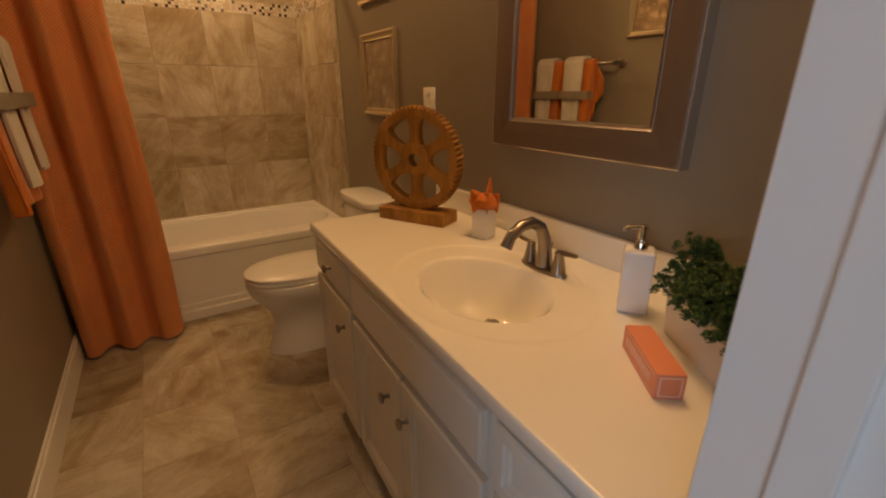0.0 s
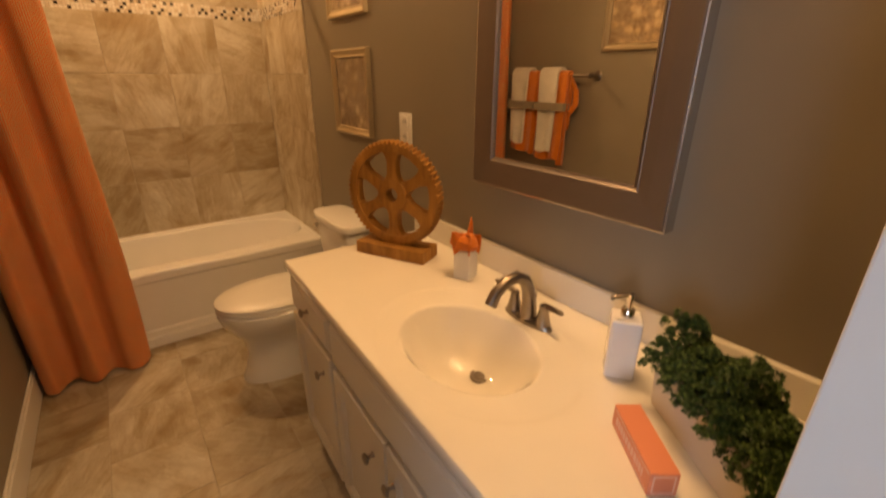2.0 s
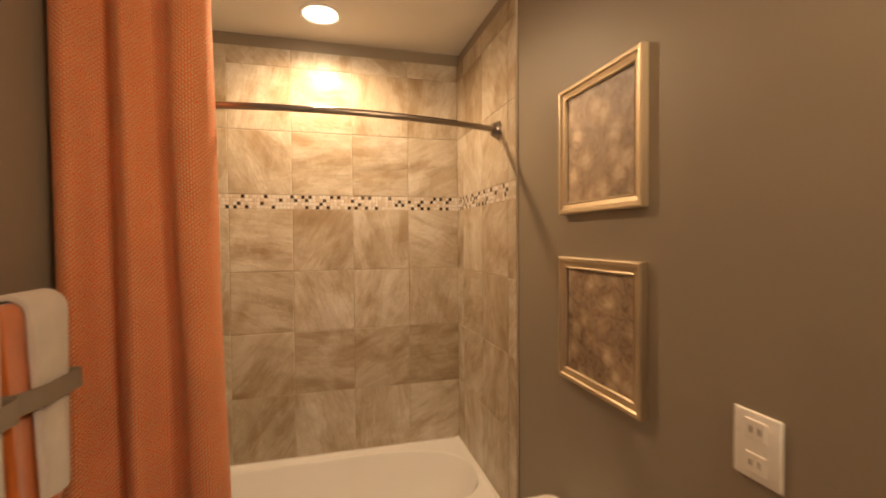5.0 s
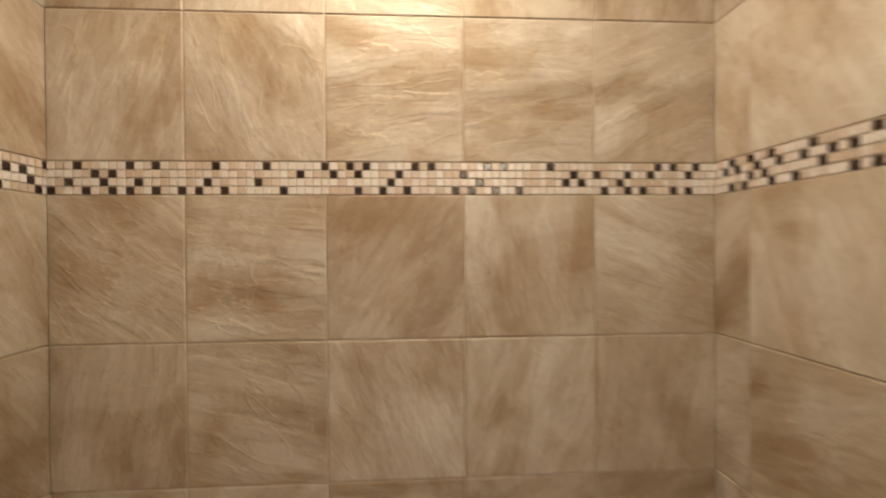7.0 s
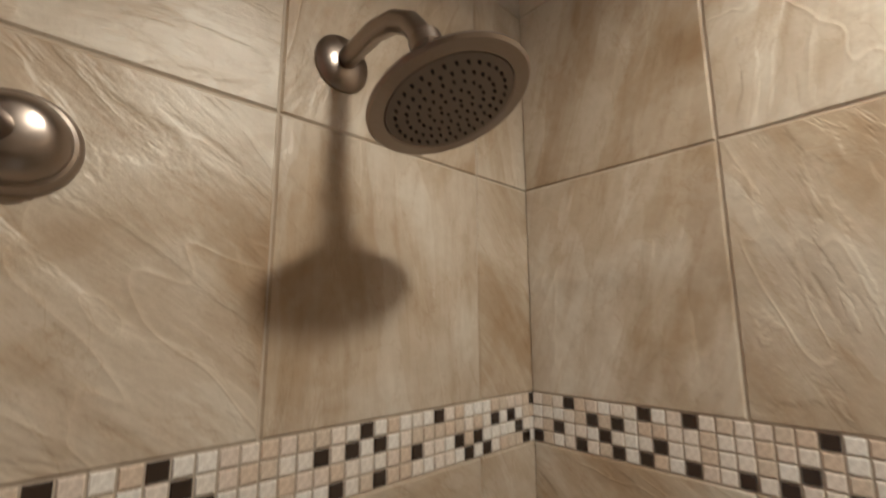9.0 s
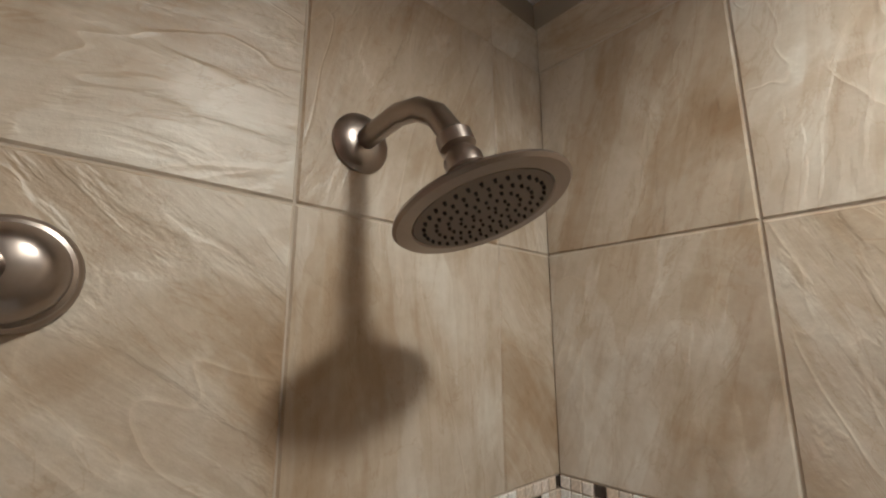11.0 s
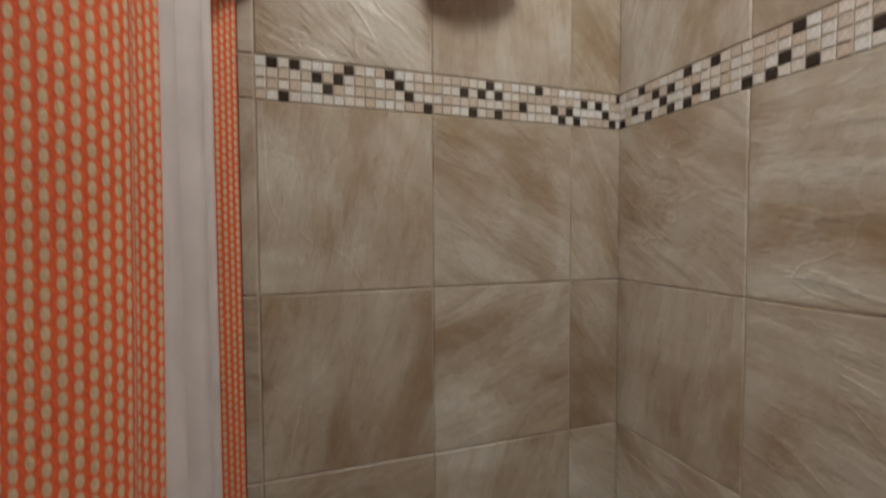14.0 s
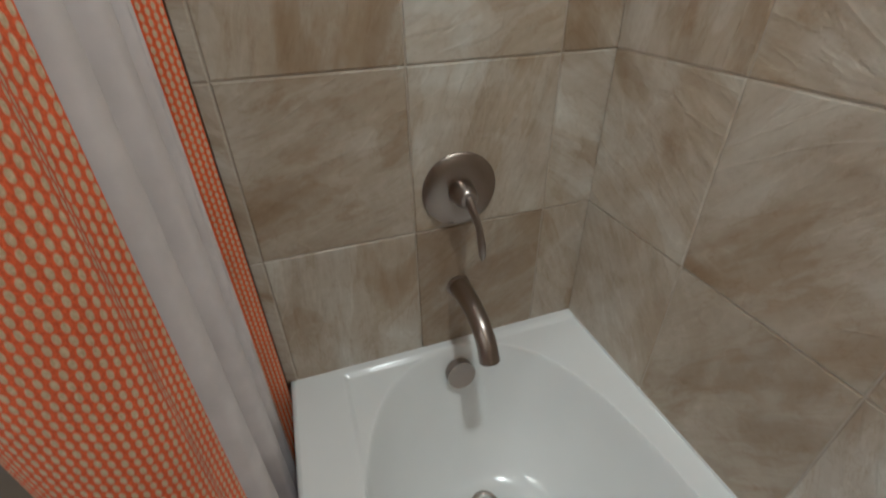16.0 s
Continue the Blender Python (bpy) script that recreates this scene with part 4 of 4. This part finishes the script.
def framed(y0, y1, z0, z1, prof, xw, side=-1):
    """Four mitred frame bars, one bmesh each; side: the way the frame faces."""
    bars = []
    cs = ((y0, z0), (y1, z0), (y1, z1), (y0, z1))
    ins = ((1, 1), (-1, 1), (-1, -1), (1, -1))
    for k in range(4):
        bm = bmesh.new()
        rows = []
        for q, h in prof:
            rows.append([bm.verts.new((xw + side * h, cs[i][0] + ins[i][0] * q, cs[i][1] + ins[i][1] * q)) for i in (k, (k + 1) % 4)])
        for a, b in zip(rows, rows[1:] + rows[:1]):
            bm.faces.new((a[0], a[1], b[1], b[0]))
        bm.faces.new([r[0] for r in rows])
        bm.faces.new([r[1] for r in rows])
        bars.append(bm)
    return bars


for bar in framed(MY0, MY1, MZ0, MZ1, prof, xw):
    part("frame_bar", bar, M_BRONZE, mirror)
for bar in framed(MY0 - 0.0035, MY1 + 0.0035, MZ0 - 0.0035, MZ1 + 0.0035, [(0.0, 0.0), (0.0, 0.039), (0.003, 0.040), (0.003, 0.0)], xw):
    part("outer_edge", bar, M_EDGE, mirror, "polished outer edge")
for bar in framed(MY0 + FW, MY1 - FW, MZ0 + FW, MZ1 - FW, [(0.0002, 0.0), (0.0002, 0.0345), (0.005, 0.0325), (0.005, 0.0)], xw):
    part("inner_edge", bar, M_BRONZE, mirror)
part("glass", box(xw - 0.031, xw - 0.025, MY0 + FW - 0.004, MY1 - FW + 0.004, MZ0 + FW - 0.004, MZ1 - FW + 0.004), M_MIRROR, mirror)


def picture(y0, y1, z0, z1, xw, side, seed, label):
    p = thing("framed_picture", label, "picture", "botanical pictures")
    fp = [(0.0, 0.0), (0.0, 0.018), (0.004, 0.022), (0.012, 0.021), (0.016, 0.016), (0.028, 0.013), (0.032, 0.015), (0.035, 0.011), (0.035, 0.0)]
    for bar in framed(y0, y1, z0, z1, fp, xw, side):
        part("frame_bar", bar, M_CHAMP, p)
    xs = sorted((xw + side * 0.002, xw + side * 0.006))
    part("print", box(xs[0], xs[1], y0 + 0.034, y1 - 0.034, z0 + 0.034, z1 - 0.034), artwork("faded print", seed), p, "tan and cream leaf print")
    xs = sorted((xw + side * 0.0075, xw + side * 0.0095))
    g = part("glass", box(xs[0], xs[1], y0 + 0.034, y1 - 0.034, z0 + 0.034, z1 - 0.034), M_GLASS, p)
    g.visible_shadow = False


picture(-1.535, -1.155, 1.668, 2.055, xw, -1, 0.0, "champagne-framed leaf print hung above another")
picture(-1.535, -1.155, 1.152, 1.535, xw, -1, 3.0, "champagne-framed leaf print hung below another")
picture(-2.05, -1.678, 1.558, 1.962, 0.001, 1, 6.0, "champagne-framed leaf print above the towel bar")

outlet = thing("wall_outlet", "white plastic double outlet cover on taupe wall", "outlet")
part("plate", box(W - 0.007, W - 0.0005, -1.858, -1.768, 1.158, 1.282, 0.003, 3), M_PLASTIC, outlet, smooth=True)
for z in (1.190, 1.250):
    s_ = part("socket", box(W - 0.0095, W - 0.006, -1.832, -1.794, z - 0.018, z + 0.018, 0.0015), M_PLASTIC, outlet)
    for dy in (-0.008, 0.008):
        part("slot", box(W - 0.0100, W - 0.0092, -1.813 + dy - 0.0015, -1.813 + dy + 0.0015, z - 0.006, z + 0.006), M_BLACK, s_)

# ---------------- towel bar and towels ----------------
BX, BZ = 0.078, 1.425
tb = thing("towel_bar", "brushed nickel towel bar with round posts", "towel bar")
part("bar", tube([(BX, -1.665, BZ), (BX, -1.03, BZ)], 0.009, 18), M_NICKEL, tb, smooth=True)
for y in (-1.665, -1.03):
    part("post", lathe([(0.030, 0.0), (0.030, 0.006), (0.024, 0.011), (0.014, 0.03), (0.011, 0.055), (0.015, 0.062), (0.015, 0.088), (0.011, 0.094), (0.004, 0.096)], Matrix.Translation((0.0005, y, BZ)) @ TO_X, 28), M_NICKEL, tb, smooth=True)


def draped(y0, y1, r, zf, zb, thick, wob, seed):
    """A towel hung over the bar: back fall, roll over the bar, front fall."""
    lf, lb = BZ - zf, BZ - zb
    total = lf + lb + math.pi * r

    def fn(i, j):
        s = j * total
        if s < lb:
            x, z = BX - r, zb + s
        elif s < lb + math.pi * r:
            a = (s - lb) / r
            x, z = BX - r * math.cos(a), BZ + r * math.sin(a)
        else:
            q = s - lb - math.pi * r
            x, z = BX + r + 0.05 * q * q, BZ - q
        low = max(0.0, (BZ - z) / 0.5)
        x += wob * low * math.sin(9 * i + seed) * (1 if s > lb else 0.0)
        y = y0 + i * (y1 - y0)
        y += 0.012 * low * math.sin(4 * z + seed) + (i - 0.5) * -0.02 * low
        return Vector((max(x, 0.004), y, z + (0.008 * math.sin(7 * i + seed) if s > lb + 3.2 * r else 0)))

    bm = sheet(fn, 24, 70)
    bmesh.ops.recalc_face_normals(bm, faces=bm.faces)
    bmesh.ops.solidify(bm, geom=bm.faces[:], thickness=thick)
    return bm


for k, (ya, yb) in enumerate(((-1.525, -1.305), (-1.275, -1.060))):
    o = thing("orange_towel", "thick folded orange bath towel draped over the bar", "towel", "bar towels")
    part("fold", draped(ya, yb, 0.030, 0.905 + 0.03 * k, 1.10, 0.017, 0.012, k * 2.0), M_ORANGE, o, smooth=True)
    part("inner_fold", draped(ya - 0.018, ya + 0.05, 0.013, 0.88 + 0.04 * k, 1.13, 0.008, 0.02, k * 2.0 + 1), M_ORANGE, o, smooth=True)
    if k == 0:
        part("side_roll", tube([(BX - 0.012, ya + 0.004, BZ - 0.02), (BX - 0.028, ya - 0.030, BZ - 0.09), (BX - 0.030, ya - 0.034, BZ - 0.17), (BX - 0.018, ya - 0.012, BZ - 0.215), (BX + 0.0, ya + 0.01, BZ - 0.20)], [0.014, 0.019, 0.021, 0.018, 0.011], 16), M_ORANGE, o, smooth=True)
    w = thing("white_towel", "cream hand towel folded over an orange towel", "towel", "bar towels")
    part("fold", draped(ya + 0.062, yb - 0.012, 0.050, 0.955 + 0.03 * k, 1.16, 0.014, 0.010, k * 2.0), M_WHITE, w, smooth=True)
    rb = thing("ribbon", "grey-brown ribbon tied round the stacked towels", "ribbon", "towel ribbons")
    bm = bmesh.new()
    loop = [(BX + 0.052, ya + 0.0), (BX + 0.073, ya + 0.07), (BX + 0.074, yb - 0.004), (BX + 0.02, yb + 0.006), (BX - 0.05, yb), (BX - 0.056, ya + 0.02), (BX - 0.03, ya - 0.008), (BX + 0.03, ya - 0.008)]
    lo = [bm.verts.new((x, y, 1.215)) for x, y in loop]
    hi = [bm.verts.new((x - 0.001, y, 1.265)) for x, y in loop]
    for i in range(len(loop)):
        bm.faces.new((lo[i], lo[(i + 1) % len(loop)], hi[(i + 1) % len(loop)], hi[i]))
    part("band", thicken(bm, 0.002), M_RIBBON, rb)

# ---------------- tiles ----------------
ROWS = [0.437, 0.777, 1.107, 1.427, 1.753, None, 1.826, 2.155, 2.484, 2.576]
SPANS = [(a, b) for a, b in zip(ROWS, ROWS[1:]) if a and b]
G = 0.0022


def tile_mesh(w, h, d=TW, bev=0.0022):
    """A tile in its own plane: w along x, h along z, face at -y."""
    bm = bmesh.new()
    a = [(-w / 2, -h / 2), (w / 2, -h / 2), (w / 2, h / 2), (-w / 2, h / 2)]
    ring0 = [bm.verts.new((x, 0, z)) for x, z in a]
    ring1 = [bm.verts.new((x, -d + bev, z)) for x, z in a]
    ring2 = [bm.verts.new((x - math.copysign(bev, x), -d, z - math.copysign(bev, z))) for x, z in a]
    for p, q in ((ring0, ring1), (ring1, ring2)):
        for i in range(4):
            bm.faces.new((p[i], p[(i + 1) % 4], q[(i + 1) % 4], q[i]))
    bm.faces.new(ring2)
    return bm


meshes = {}


def tile(name, w, h, mat, parent, m, d=TW, bev=0.0022):
    key = (name, round(w, 3), round(h, 3), mat.name)
    if key not in meshes:
        meshes[key] = mesh_of(tile_mesh(w, h, d, bev), name, mat)
    ob = new(name, meshes[key])
    ob.parent = parent
    ob.matrix_world = m
    return ob


TURN = {"back": Matrix(), "left": Matrix.Rotation(radians(90), 4, "Z"), "right": Matrix.Rotation(radians(-90), 4, "Z")}


def wall_matrix(which, s, z):
    """Where a tile centred s metres from the corner and z up sits on a wall."""
    at = {"back": (s, -0.0005, z), "left": (0.0005, -s, z), "right": (W - 0.0005, -s, z)}[which]
    return Matrix.Translation(at) @ TURN[which]


COLS = {"back": [TW, 0.300, 0.606, 0.916, 1.220, W - TW], "left": [0.0005, 0.132, 0.436, 0.741, 0.768], "right": [0.0005, 0.115, 0.419, 0.728, 0.808]}
HOLD = {"back": wall_back, "left": wall_left, "right": wall_right}
for which in ("back", "left", "right"):
    cols = COLS[which]
    end = cols[-1]
    z0, z1 = (0.437, 2.574)
    m = wall_matrix(which, (cols[0] + end) / 2, (z0 + z1) / 2)
    bm = box(-(end - cols[0]) / 2 + 0.001, (end - cols[0]) / 2 - 0.001, -TW + 0.0026, 0.0, -(z1 - z0) / 2, (z1 - z0) / 2)
    gob = part("grout_bed", bm, M_GROUT, HOLD[which])
    gob.matrix_world = m
    for za, zb in SPANS:
        for a, b in zip(cols, cols[1:]):
            tile("wall_tile", b - a - G, zb - za - G, M_STONE, HOLD[which], wall_matrix(which, (a + b) / 2, (za + zb) / 2))
    if which != "back":     # the end trim runs on beside the mosaic band
        tile("wall_tile", cols[-1] - cols[-2] - G, 0.073 - G, M_STONE, HOLD[which], wall_matrix(which, (cols[-1] + cols[-2]) / 2, 1.7895))

# mosaic band
M_MOS, M_MOSJ = mosaic("mosaic piece", False), mosaic("mosaic pieces", True)
M_MOSD = gloss("dark glass mosaic", (0.035, 0.024, 0.018), 0.15, 0.3)
pitch = 0.0730 / 4
random.seed(21)
for which, limit in (("back", 0.98), ("left", 9.0), ("right", 0.0)):
    cols = COLS[which]
    s0, s1 = cols[0], cols[-1] if which == "back" else cols[-2]
    n = round((s1 - s0) / pitch)
    pw = (s1 - s0) / n
    light, dark = bmesh.new(), bmesh.new()
    last = [False] * 4
    for k in range(n):
        now = []
        for r in range(4):
            is_dark = random.random() < 0.24 and not last[r] and not (now and now[-1])
            now.append(is_dark)
            s, z = s0 + (k + 0.5) * pw, 1.753 + (r + 0.5) * pitch
            m = wall_matrix(which, s, z)
            if s < limit:
                tile("mosaic_tile", pw - 0.0022, pitch - 0.0022, M_MOSD if is_dark else M_MOS, HOLD[which], m, TW, 0.0012)
            else:
                join(dark if is_dark else light, place(tile_mesh(pw - 0.0022, pitch - 0.0022, TW, 0.0012), m))
        last = now
    for bm, mat in ((light, M_MOSJ), (dark, M_MOSD)):
        if bm.faces:
            tagged(part("mosaic_tiles", bm, mat, HOLD[which]), kind="stuff")
        else:
            bm.free()

# floor tiles, three columns with shifted joints
floor_ob = bpy.data.objects["floor"]
for (a, b), shift in zip(((0.0, 0.262), (0.262, 0.580), (0.580, 0.900), (0.900, 1.22), (1.22, W)), (0.12, 0.28, 0.0, 0.2, 0.1)):
    y = TUB_Y
    edges = [TUB_Y] + [v for v in (-0.65 - shift - 0.3225 * k for k in range(10)) if YF - 0.1 < v < TUB_Y - 0.02] + [YF - 0.12]
    for y1, y0 in zip(edges, edges[1:]):
        w, h = b - a - 0.003, y1 - y0 - 0.003
        m = Matrix.Translation(((a + b) / 2, (y0 + y1) / 2, -0.006)) @ Matrix.Rotation(radians(-90), 4, "X")
        tile("floor_tile", w, h, M_FLOOR, floor_ob, m, 0.006, 0.0015)
